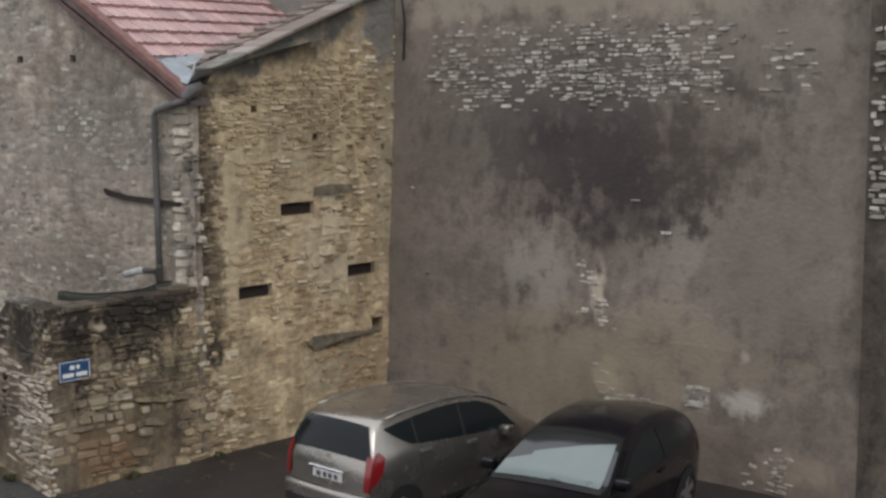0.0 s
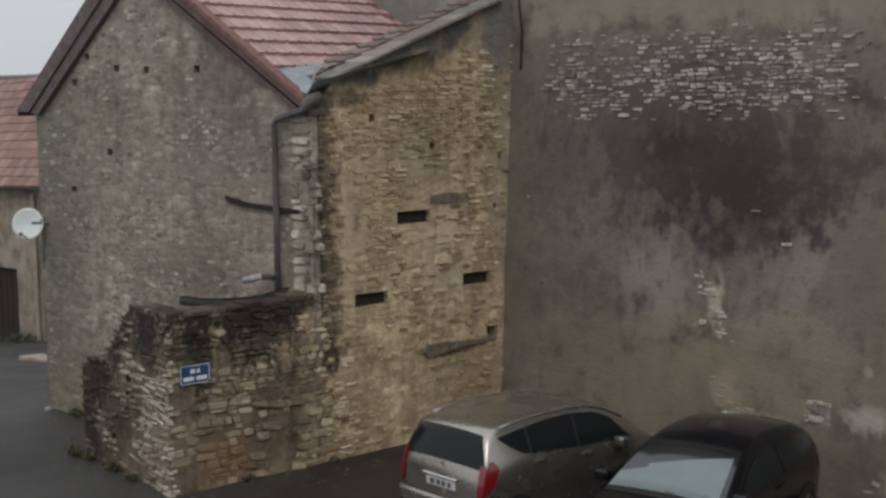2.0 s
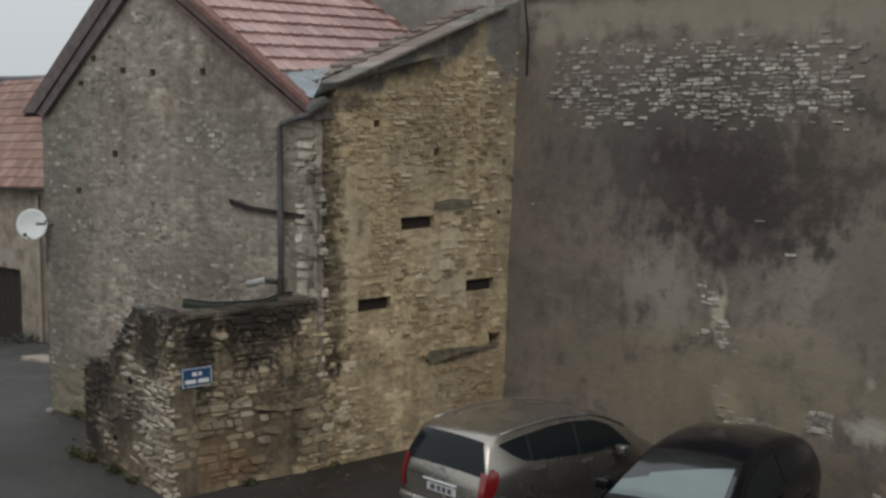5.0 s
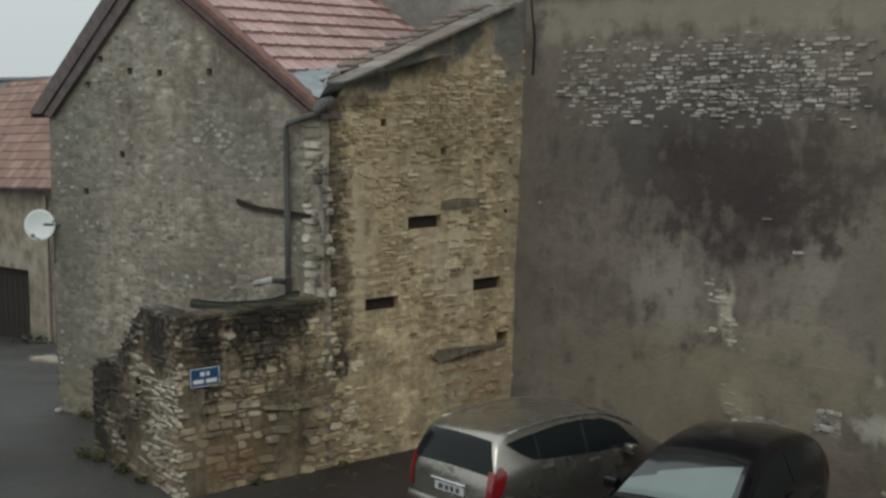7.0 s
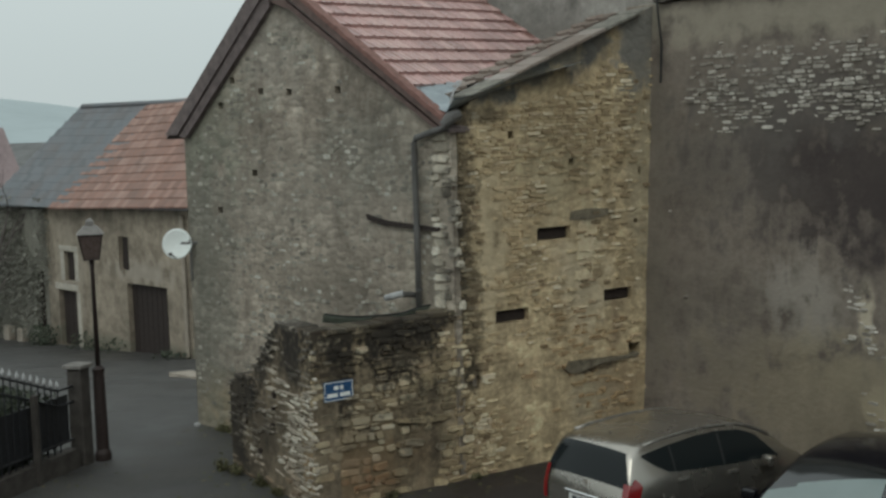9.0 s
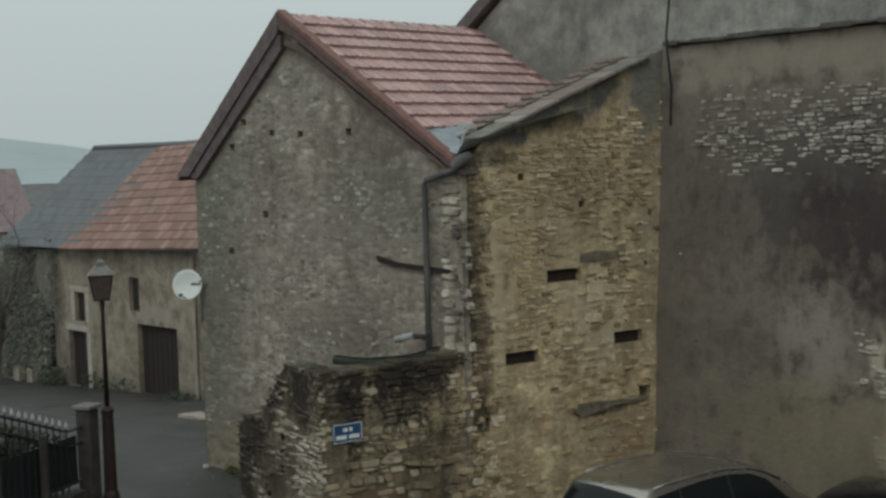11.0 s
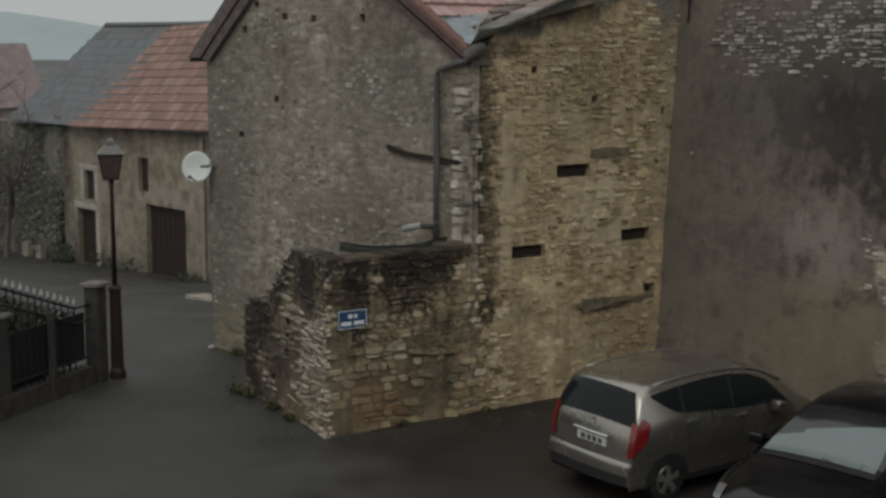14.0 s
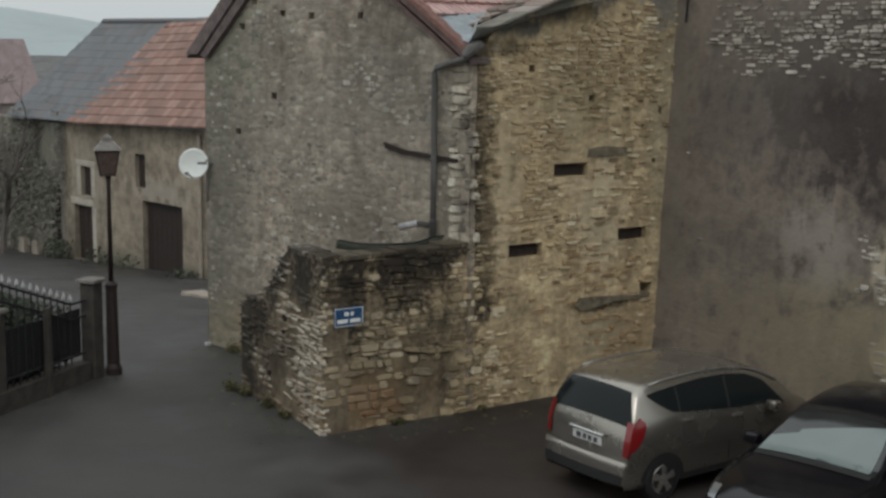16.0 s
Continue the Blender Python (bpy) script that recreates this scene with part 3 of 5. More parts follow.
def one_stone(g, s, z, w, h, proud, rnd, back=0.03, lean=0.0):
    """A rough stone with a worn, uneven outline."""
    n = 10
    cx, cz = s + w / 2, z + h / 2
    ring, inner = [], []
    o = lean * z
    k = rnd.uniform(0.80, 0.92)
    tilt = rnd.uniform(-0.25, 0.25)
    edge = []
    for a, b in ((-1, -1), (1, -1), (1, 1), (-1, 1)):
        p, q = rnd.uniform(0.05, 0.5), rnd.uniform(0.08, 0.7)
        two = [(a * (1 - p), b), (a, b * (1 - q))]
        edge += two if (a, b) in ((1, -1), (-1, 1)) else two[::-1]
        if (a, b) in ((-1, -1), (1, 1)):
            edge.append((rnd.uniform(-0.3, 0.3), b))
    for x, y in edge:
        e = rnd.uniform(0.82, 1.05)
        x, y = x * e * w / 2, y * rnd.uniform(0.86, 1.04) * h / 2
        ring.append((cx + x, back + o, cz + y))
        inner.append((cx + x * k, o - proud * (1 + tilt * x / w + rnd.uniform(-0.3, 0.2)), cz + y * k))
    f = [(i, (i + 1) % n, (i + 1) % n + n, i + n) for i in range(n)] + [tuple(range(n, 2 * n))]
    g.add(ring + inner, f)


PROTO = []


def protos(material):
    """A set of stones of unit size in one material, for pieces that share meshes."""
    if not PROTO:
        for i in range(22):
            g = Geo()
            one_stone(g, -0.5, -0.5, 1.0, 1.0, 0.03, random.Random(40 + i))
            PROTO.append(g)
    return [g.mesh("stone", material) for g in PROTO]


def rubble(wall, material, s0, s1, z0, z1, course, length, keep, proud=(0.012, 0.035), top=None, seed=1, lean=0.0, joint=0.009, free=(), label="", near=None):
    """Coursed rubble on a wall: up to 300 stones as pieces of their own (those within near), the rest joined."""
    rnd = random.Random(seed)
    meshes, rest, count = protos(material), Geo(), 0
    z = z0
    while z < z1:
        h = rnd.uniform(*course)
        s = s0 + rnd.uniform(-0.1, 0.0)
        while s < s1:
            w = rnd.uniform(*length) * (0.75 + h / course[1] * 0.4) * (0.6 if rnd.random() < 0.25 else 1)
            hh = h * rnd.uniform(0.72, 1.12)
            zz = z + 0.05 * noise.noise(Vector((s * 0.8, z * 1.5, seed))) + rnd.uniform(-0.012, 0.012)
            cs, cz = s + w / 2, zz + hh / 2
            a, b = max(s, s0), min(s + w, s1)
            inside = any(q[0] - 0.02 < b and a < q[1] + 0.02 and q[2] - 0.02 < zz + hh and zz < q[3] + 0.02 for q in free)
            if b - a > 0.05 and zz > -0.05 and not inside and (top is None or zz + hh < top(cs)) and rnd.random() < keep(cs, cz):
                d = rnd.uniform(*proud)
                if count < 300 and (near is None or near(cs, cz)):
                    ob = new("stone", meshes[rnd.randrange(len(meshes))])
                    ob.parent = wall
                    flip = rnd.choice((-1, 1))
                    ob.matrix_basis = Matrix.Translation((cs, lean * cz, cz)) @ Matrix.Rotation(rnd.gauss(0, 0.075) + (math.pi if flip < 0 else 0), 4, 'Y') @ Matrix.Diagonal((b - a - joint, d / 0.03, hh - joint, 1))
                    count += 1
                else:
                    one_stone(rest, a, zz, b - a - joint, hh - joint, d, rnd, lean=lean)
            s += w
        z += h
    if rest.v:
        solid("rubble", rest, material, wall, label, kind="stuff")


def patch(v, lo, hi):
    return max(0.0, min(1.0, (v - lo) / (hi - lo)))


def cloud(s, z, f=1.1, o=0.0):
    return noise.noise(Vector((s * f + o, z * f, o * 3.1))) * 0.5 + 0.5


# ================= the setting =================
def build_ground():
    g = Geo()
    xs = [-900, -200, -60, -30, -20, -14, -10, -6, -3, 0, 3, 6, 12, 30, 100, 900]
    ys = [-300, -40, -10, 0, 6, 10, 13, 16, 19, 22, 25, 28, 31, 35, 39, 44, 55, 90, 200, 1500]
    hgt = lambda y: 0.0 if y < 25 else -0.093 * (min(y, 45) - 25)
    for a, b in zip(xs, xs[1:]):
        for c, d in zip(ys, ys[1:]):
            g.add([(a, c, hgt(c)), (b, c, hgt(c)), (b, d, hgt(d)), (a, d, hgt(d))], [(0, 1, 2, 3)])
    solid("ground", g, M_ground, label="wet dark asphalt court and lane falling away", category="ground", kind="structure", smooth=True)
    k = Geo().soft_box(-0.9, 1.0, -0.35, 0.35, -0.1, 0.05, 0.02)
    m = Matrix.Translation((-12.55, 31.3, -0.57)) @ Matrix.Rotation(radians(-28), 4, 'Z') @ Matrix.Rotation(radians(-4.5), 4, 'X')
    solid("pavement", k, M_kerb, label="pale paved strip beside the barn", category="pavement", m=m, kind="structure")


STONES = []


def low_top(s):
    return 2.76 + 0.05 * noise.noise(Vector((s * 2.2, 0.3, 0)))


def side_top(s):
    pts = [(0.0, 1.5), (0.3, 1.62), (0.5, 1.72), (0.95, 1.76), (1.05, 1.86), (1.4, 2.2), (1.75, 2.58), (1.98, 2.74), (3.3, 2.76)]
    for (a, p), (b, q) in zip(pts, pts[1:]):
        if s <= b:
            return p + (q - p) * (s - a) / (b - a) + 0.03 * noise.noise(Vector((s * 4, 1.3, 0)))
    return 2.76


def side_rough(s, z):
    """Thin slabs are laid close near the corner, few stones show in the muddy middle."""
    slabs = patch(s, 2.05, 2.3) * patch(2.0 - z, 0, 0.3)
    return max(0.95 * slabs, 0.12 + 0.35 * patch(cloud(s, z, 0.9, 4), 0.45, 0.65))


def build_low_wall():
    wall = solid("wall_low", wall_geo(0, 2.68, -0.1, low_top, thick=0.4, step=0.22), M_lmortar, m=YW, kind="structure",
                 label="low rubble stone wall blackened with lichen on top", category="wall")
    end = solid("wall_low_end", wall_geo(0.0, SL, -0.1, side_top, thick=0.42, step=0.2), M_smortar, m=SW, kind="structure",
                label="stepped end of the low rubble wall, mossy grey", category="wall")
    for ob, top, L, mt in ((wall, low_top, 2.66, M_low), (end, side_top, SL, M_side)):
        g, rnd, s = Geo(), random.Random(9), 0.0
        while s < L - 0.1:
            w = min(rnd.uniform(0.16, 0.4), L - s)
            z = top(s + w / 2)
            g.soft_box(s + 0.005, s + w - 0.006, 0.0 + rnd.uniform(-0.035, 0.03), 0.42, z - 0.06, z + rnd.uniform(-0.02, 0.035), 0.016)
            s += w
        solid("capping", g, mt, ob, "black lichened capping stones", kind="stuff")
    # thin slab, then a long dark strip and lumps laid on for gap shade
    solid("slab", Geo().prism([(1.46, 1.16), (1.5, 1.21), (2.36, 1.10), (2.38, 1.06), (1.9, 1.08)], -0.06, 0.1), M_low, wall, "thin projecting slab")
    solid("slot", Geo().prism([(1.5, 1.12), (2.3, 1.03), (2.3, 1.06), (1.5, 1.155)], -0.02, 0.05), M_holeshade, wall, "dark strip under the slab, in place of the gap's shade")
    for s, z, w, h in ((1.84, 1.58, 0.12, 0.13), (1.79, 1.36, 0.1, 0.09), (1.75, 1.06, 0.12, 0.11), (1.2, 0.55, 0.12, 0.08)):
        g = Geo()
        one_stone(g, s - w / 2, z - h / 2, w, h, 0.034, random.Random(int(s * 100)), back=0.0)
        solid("void", g, M_holeshade, end, "dark lump in place of the shade between stones")


def build_yellow_wall():
    top = lambda s: 5.95 if s < 2.97 else 6.17 + (s - 2.97) * 0.375
    holes = [(4.33, 5.06, 3.77, 3.99), (3.44, 4.13, 2.47, 2.69), (5.78, 6.44, 2.59, 2.81), (6.33, 6.6, 1.6, 1.8),
             (3.78, 3.9, 5.5, 5.62), (5.05, 5.17, 5.0, 5.12), (6.62, 6.7, 4.78, 4.9), (6.5, 6.58, 3.92, 4.0), (2.95, 3.08, 1.5, 1.68)]
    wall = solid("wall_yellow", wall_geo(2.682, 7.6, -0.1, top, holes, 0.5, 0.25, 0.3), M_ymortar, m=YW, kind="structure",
                 label="tall ochre limestone rubble wall with small blocked openings", category="wall")
    # back plates carry the hollows' shade in their colour
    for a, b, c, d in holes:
        solid("recess", Geo().box(a - 0.02, b + 0.02, 0.27, 0.33, c - 0.02, d + 0.02), M_holeshade, wall, "plate closing the hollow, near-black for its shade")
    for a, b, c, d in holes[:3]:
        # timber infill left a little behind the face
        solid("timber_infill", Geo().soft_box(a + 0.02, b - 0.02, 0.1, 0.16, c + 0.015, d - 0.03, 0.01), M_wood, wall, "rotten dark timber")

    def keep(s, z):
        bare = patch(cloud(s, z, 0.75, 2), 0.46, 0.62)
        high = 0.9 * patch(z, 4.5, 5.3)
        column = 0.95 * patch(0.42 - abs(s - 4.12), 0, 0.12) * patch(z, 2.7, 3.0) * patch(4.9 - z, 0, 0.2)
        corner = 0.75 * patch(3.25 - s, 0, 0.2)
        foot = 0.9 * patch(3.7 - s, 0, 0.3) * patch(1.3 - z, 0, 0.3)
        right = 0.35 * patch(s, 5.0, 5.4)
        return max(0.05 + 0.4 * bare, high, column, corner, foot, right) * (1 - 0.8 * patch(s, 6.35, 6.75))
    STONES.append((wall, keep, holes, top))
    # stone and timber ledges let into the face
    solid("lintel", Geo().prism([(5.04, 4.07), (5.07, 4.22), (5.4, 4.25), (5.9, 4.22), (5.96, 4.12), (5.6, 4.06)], -0.008, 0.1), M_lint, wall, "weathered grey lintel")
    solid("ledge", Geo().prism([(4.86, 1.52), (4.95, 1.66), (5.4, 1.64), (6.2, 1.60), (6.55, 1.62), (6.5, 1.55), (5.7, 1.54), (5.1, 1.44), (4.95, 1.45)], -0.05, 0.1), M_lint, wall, "mossy stone ledge")
    # larger dressed blocks left in the plaster
    for i, (a, b, c, d) in enumerate(((5.16, 5.58, 3.36, 3.84), (5.12, 5.5, 3.02, 3.2), (5.52, 5.75, 3.05, 3.22), (2.98, 3.3, 1.72, 1.9), (3.1, 3.42, 1.5, 1.7), (2.88, 3.3, 0.72, 0.86), (3.32, 3.6, 0.66, 0.9), (2.9, 3.1, 0.3, 0.66), (3.14, 3.4, 0.26, 0.62))):
        g = Geo()
        one_stone(g, a, c, b - a, d - c, 0.018, random.Random(300 + i))
        solid("dressed_block", g, M_yellow, wall, "pale dressed limestone block" if i == 0 else "")
    # sloping coping and the lean-to roof behind it
    L = math.hypot(3.72, 3.72 * 0.375)
    tilt = Matrix.Translation((2.97, 0, 6.175)) @ Matrix.Rotation(-math.atan(0.375), 4, 'Y')
    s = 0.0
    rnd = random.Random(3)
    while s < L:
        w = min(rnd.uniform(0.3, 0.42), L - s)
        solid("coping", Geo().soft_box(s + 0.003, s + w - 0.003, -0.14 - rnd.uniform(0, 0.02), 0.4, 0.0, 0.05 + rnd.uniform(-0.008, 0.012), 0.012), M_oldtile if 0.7 < s < 2.9 else M_coping, wall, m=tilt)
        s += w
    roof = thing("lean_to_roof", YW @ tilt, "old lichened red tile lean-to roof behind the coping", "roof")
    n = 11
    proto = tile_mesh("lean_to_tile", 0.3, L / n * 1.15, M_oldtile)
    for i in range(n):
        for k in range(2):
            t = new("tile", proto)
            t.parent = roof
            t.matrix_basis = Matrix.Translation((i * L / n, 0.40 + k * 0.3, 0.0)) @ Matrix.Rotation(radians(-90), 4, 'Z') @ Matrix.Translation((-0.3, 0, 0))


def tile_mesh(name, w, length, material):
    """A moulded roof tile: lower edge at y = 0, running up along +y, with two ribs."""
    g = Geo()
    prof = [(0, 0.02), (0.1, 0.045), (0.2, 0.02), (0.5, 0.014), (0.6, 0.034), (0.7, 0.014), (0.92, 0.02), (1.0, 0.04)]
    v = []
    for y, lift in ((0.0, 0.062), (length, 0.0)):
        v += [(p * w, y, z + lift) for p, z in prof]
    n = len(prof)
    v += [(p * w, 0.0, z - 0.01) for p, z in prof]
    f = [(i, i + 1, n + i + 1, n + i) for i in range(n - 1)] + [(2 * n + i, 2 * n + i + 1, i + 1, i) for i in range(n - 1)]
    return g.add(v, f).mesh(name, material)


def build_barn():
    barn = thing("barn", GW, "stone barn with a rendered gable and red tile roof", "barn")
    top = lambda s: 5.6 + (8.32 - 5.6) * s / 2.75 if s < 2.75 else 8.32 - (s - 2.75) * 0.635
    spots = [(1.1, 6.15), (1.47, 6.6), (2.28, 6.38), (3.04, 6.34), (4.28, 6.34), (6.15, 6.05), (2.0, 4.9), (0.95, 4.2)]
    holes = [(s - 0.02, s + 0.13, z, z + 0.12) for s, z in spots]
    solid("wall", wall_geo(0, 6.88, -0.4, top, holes, 0.5, 0.3, 0.25, 0.02), M_gcoat, barn, "grey lime render over rubble stone")
    # near-black back plates darken the putlog holes by colour
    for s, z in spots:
        solid("putlog_hole", Geo().box(s - 0.03, s + 0.14, 0.22, 0.27, z - 0.01, z + 0.13), M_holeshade, barn, "plate at the back of the putlog opening, near-black for its shade")

    def keep(s, z):
        return 0.10 + 0.40 * patch(cloud(s, z, 0.8, 7), 0.42, 0.66) + 0.3 * patch(s, 5.9, 6.4)
    STONES.append((barn, keep, holes, top))
    # quoins at the inner corner
    rubble(barn, M_quoin, 6.46, 6.88, 2.7, 5.5, (0.09, 0.18), (0.36, 0.5), lambda s, z: 0.93, (0.02, 0.06), None, 13)
    solid("side_wall", Geo().box(0.0, 0.45, 0.5, 6.1, -1.0, 5.55), M_gcoat, barn)
    # roof deck
    deck = Geo()
    deck.prism([(2.75, 8.42), (6.95, 5.72), (6.95, 5.64), (2.75, 8.32), (-0.4, 5.60), (-0.4, 5.70)], -0.11, 5.15)
    roof = solid("roof", deck, M_barge, barn, "red interlocking tile roof")
    ang = math.atan2(2.15, 3.3)
    SLN = math.hypot(3.3, 2.15)
    rows, cols = 10, 18
    proto = tile_mesh("tile", 5.2 / cols, SLN / rows * 1.12, M_tile)
    # across the slope: u runs back from the gable, v up the slope
    for r in range(rows):
        for c in range(cols):
            t = new("tile", proto)
            t.parent = roof
            up = Vector((-math.cos(ang), 0, math.sin(ang)))
            back = Vector((0, 1, 0))
            nrm = back.cross(up)
            base = Vector((6.0, -0.05, 6.36)) + up * (SLN * r / rows) + back * (5.2 / cols * c) + nrm * 0.004
            t.matrix_basis = Matrix(((back.x, up.x, nrm.x, base.x), (back.y, up.y, nrm.y, base.y), (back.z, up.z, nrm.z, base.z), (0, 0, 0, 1)))
    for c in range(13):
        g = Geo()
        y0 = -0.12 + c * 0.405
        pts = [(math.cos(a) * 0.13, math.sin(a) * 0.12) for a in [math.pi * k / 8 for k in range(9)]]
        v = [(2.75 + x, y, 8.40 + z + d) for y, d in ((y0, 0.035), (y0 + 0.09, 0.03), (y0 + 0.10, 0.0), (y0 + 0.45, 0.0)) for x, z in pts]
        v += [(2.75 + x * 0.86, y0, 8.40 + z * 0.86) for x, z in pts]
        g.add(v, [(9 * k + i, 9 * k + i + 1, 9 * k + 10 + i, 9 * k + 9 + i) for k in range(3) for i in range(8)] + [(36 + i, 37 + i, i + 1, i) for i in range(8)])
        solid("ridge_tile", g, M_tile, roof, smooth=False)
    lt = Geo().prism([(2.74, 8.50), (-0.42, 5.74), (-0.42, 5.70), (2.74, 8.44)], -0.1, 5.15)
    solid("far_slope", lt, M_tile, roof)
    # barge boards under the verge
    for pts, inner, mt in (([(2.78, 8.58), (6.98, 5.83), (6.82, 5.74), (3.25, 8.06), (2.78, 8.26)], [(3.2, 8.0), (6.78, 5.7), (6.72, 5.66), (3.3, 7.83), (2.78, 8.0)], M_barge_red),
                           ([(2.76, 8.58), (2.76, 8.2), (-0.02, 5.68), (-0.40, 5.68)], [(2.76, 8.2), (2.78, 7.9), (0.18, 5.62), (-0.02, 5.66)], M_barge)):
        solid("barge_board", Geo().prism(pts, -0.15, -0.11), mt, barn, "brown barge board")
        # upright board-coloured plate covers the soffit and paints the overhang's shadow
        solid("soffit", Geo().prism(inner, -0.108, 0.03), mt, barn, "upright plate in place of the verge's underside and its shadow")
    # tiles turned down over the verge, course by course
    for k in range(12):
        a, b = k / 12, (k + 1.04) / 12
        q = lambda t, dz: (2.82 + 4.1 * t, 8.56 - 2.72 * t + dz)
        solid("verge_tile", Geo().prism([q(a, 0.045), q(b, 0.02), q(b, -0.06), q(a, -0.05)], -0.175, 0.02), M_verge, roof)
    # zinc valley gutter between the two roofs
    z = Geo()
    v = [q for i in range(9) for y in (-0.06 + i * 0.3,) for q in ((5.85, y, 6.47 + 0.02 * y), (6.3, y, 6.22 + 0.16 * y), (6.62, y, 6.06 + 0.24 * y), (6.86, y, 5.98 + 0.26 * y), (7.0 + 0.1 * i, y, 6.16 + 0.24 * y))]
    z.add(v, [(5 * i + k, 5 * i + k + 1, 5 * i + k + 6, 5 * i + k + 5) for i in range(8) for k in range(4)])
    # upturned zinc edge in off-white, so the highlight is in the colour
    solid("gutter_upstand", Geo().tube([(6.98, -0.08, 6.1), (7.0, -0.02, 6.3), (7.06, 0.1, 6.42)], [0.022, 0.02, 0.012], 8), M_tip, barn, "zinc upstand, its highlight put into a pale colour")
    solid("valley_gutter", z, M_zinc, barn, "pale zinc valley gutter")
    solid("gutter_spout", Geo().tube([(6.95, 0.1, 5.92), (6.98, -0.12, 5.86), (6.9, -0.2, 5.76)], [0.09, 0.1, 0.07]), M_pipe, barn, "zinc spout")
    # downpipe
    pipe = solid("downpipe", Geo().tube([(6.95, -0.14, 5.74), (6.6, -0.12, 5.66), (6.24, -0.11, 5.57), (6.19, -0.11, 5.48), (6.19, -0.11, 4.0), (6.18, -0.11, 2.5)], 0.052, 12), M_pipe, barn, "grey zinc downpipe", smooth=True)
    for zz in (5.2, 4.1, 3.1):
        solid("bracket", Geo().tube([(6.19, -0.11, zz - 0.02), (6.19, -0.11, zz + 0.02)], 0.064, 12), M_pipe, pipe)
    solid("timber_lintel", Geo().prism([(4.98, 4.30), (5.02, 4.2), (5.4, 4.13), (6.62, 4.06), (6.62, 4.13), (5.45, 4.20), (5.1, 4.27)], -0.07, 0.1), M_wood, barn, "dark warped timber lintel")
    return barn


def build_court_wall():
    wall = solid("wall_court", wall_geo(-0.6, 8.86, -0.1, lambda s: 7.72, (), 0.6, 0.3, 0.2, 0.03, lean=0.05), M_grey, m=RW, kind="structure",
                 label="tall grey rendered court wall with stained patches", category="wall")

    def keep(s, z):
        band = patch(z, 5.45, 5.9) * patch(7.0 - z, 0.0, 0.35 + 0.35 * patch(3.5 - s, -1, 1))
        c = cloud(s, z, 0.9, 3)
        k = band * patch(s, 0.7, 1.4) * patch(7.0 - s, 0.0, 0.9) * patch(c, 0.12, 0.36) * (0.45 + 0.55 * patch(cloud(s, z * 1.6, 2.6, 12), 0.36, 0.52))
        line = patch(0.17 - abs(s - (4.22 + (3.14 - z) * 0.45)), 0.0, 0.08) * patch(z, 2.0, 2.1) * patch(3.25 - z, 0, 0.1)
        line = max(line, patch(0.16 - abs(s - (4.55 + (1.5 - z) * 0.5)), 0.0, 0.08) * patch(z, 1.0, 1.1) * patch(1.6 - z, 0, 0.1))
        foot = 1.3 * patch(0.22 - abs(s - 7.7), 0, 0.1) * patch(0.75 - z, 0, 0.1) + patch(0.4 - z, 0, 0.3) * patch(s, 6.8, 7.4) * patch(cloud(s, z, 1.6, 9), 0.45, 0.6)
        p1 = patch(0.22 - abs(s - 6.34), 0, 0.08) * patch(0.22 - abs(z - 1.22), 0, 0.08)
        low = patch(0.12 - abs(z - 1.0), 0, 0.06) * patch(0.5 - abs(s - 5.1), 0, 0.1) * 0.8
        few = 0.001 + 0.008 * patch(z, 3.9, 4.3) * patch(5.6 - z, 0, 0.3) * patch(0.9 - abs(s - 4.5), 0, 0.4)
        few = max(few, 0.22 * patch(0.55 - abs(s - 7.6), 0, 0.3) * patch(0.55 - abs(z - 6.2), 0, 0.3))
        return max(1.0 * k, 0.6 * line, 0.7 * foot, p1, low, few)
    STONES.append((wall, keep, (), None))
    for i, (a, b, c, d) in enumerate(((4.1, 2.24, 0.12, 0.07), (4.2, 2.3, 0.14, 0.08), (6.18, 1.1, 0.3, 0.1), (6.2, 1.22, 0.28, 0.1))):
        g = Geo()
        one_stone(g, a, b, c, d, 0.02, random.Random(500 + i), lean=0.05)
        solid("bared_stone", g, M_pale, wall)
    rnd = random.Random(8)
    s = 0.15
    while s < 8.8:
        w = rnd.uniform(0.25, 0.6)
        solid("ledge", Geo().soft_box(s, s + w - 0.01, 0.39 - 0.09 - rnd.uniform(0, 0.06), 0.95, 7.725 + rnd.uniform(0, 0.03), 7.78 + rnd.uniform(0, 0.05), 0.018), M_ledge, wall, "dark mossy ledge stone" if s < 0.2 else "")
        s += w
    # end pier at the outer corner, its shade painted as darker render
    pier = solid("wall_court_return", Geo().box(8.864, 9.9, 0.03, 6.0, -0.1, 7.7), M_ret, m=RW, kind="structure", label="end of the court wall, shade put into its dark render, with pale stones", category="wall")
    rubble(pier, M_pale, 8.95, 9.8, 4.1, 6.6, (0.05, 0.1), (0.1, 0.3), lambda s, z: 0.65, (0.01, 0.02), None, 61, label="pale stones")


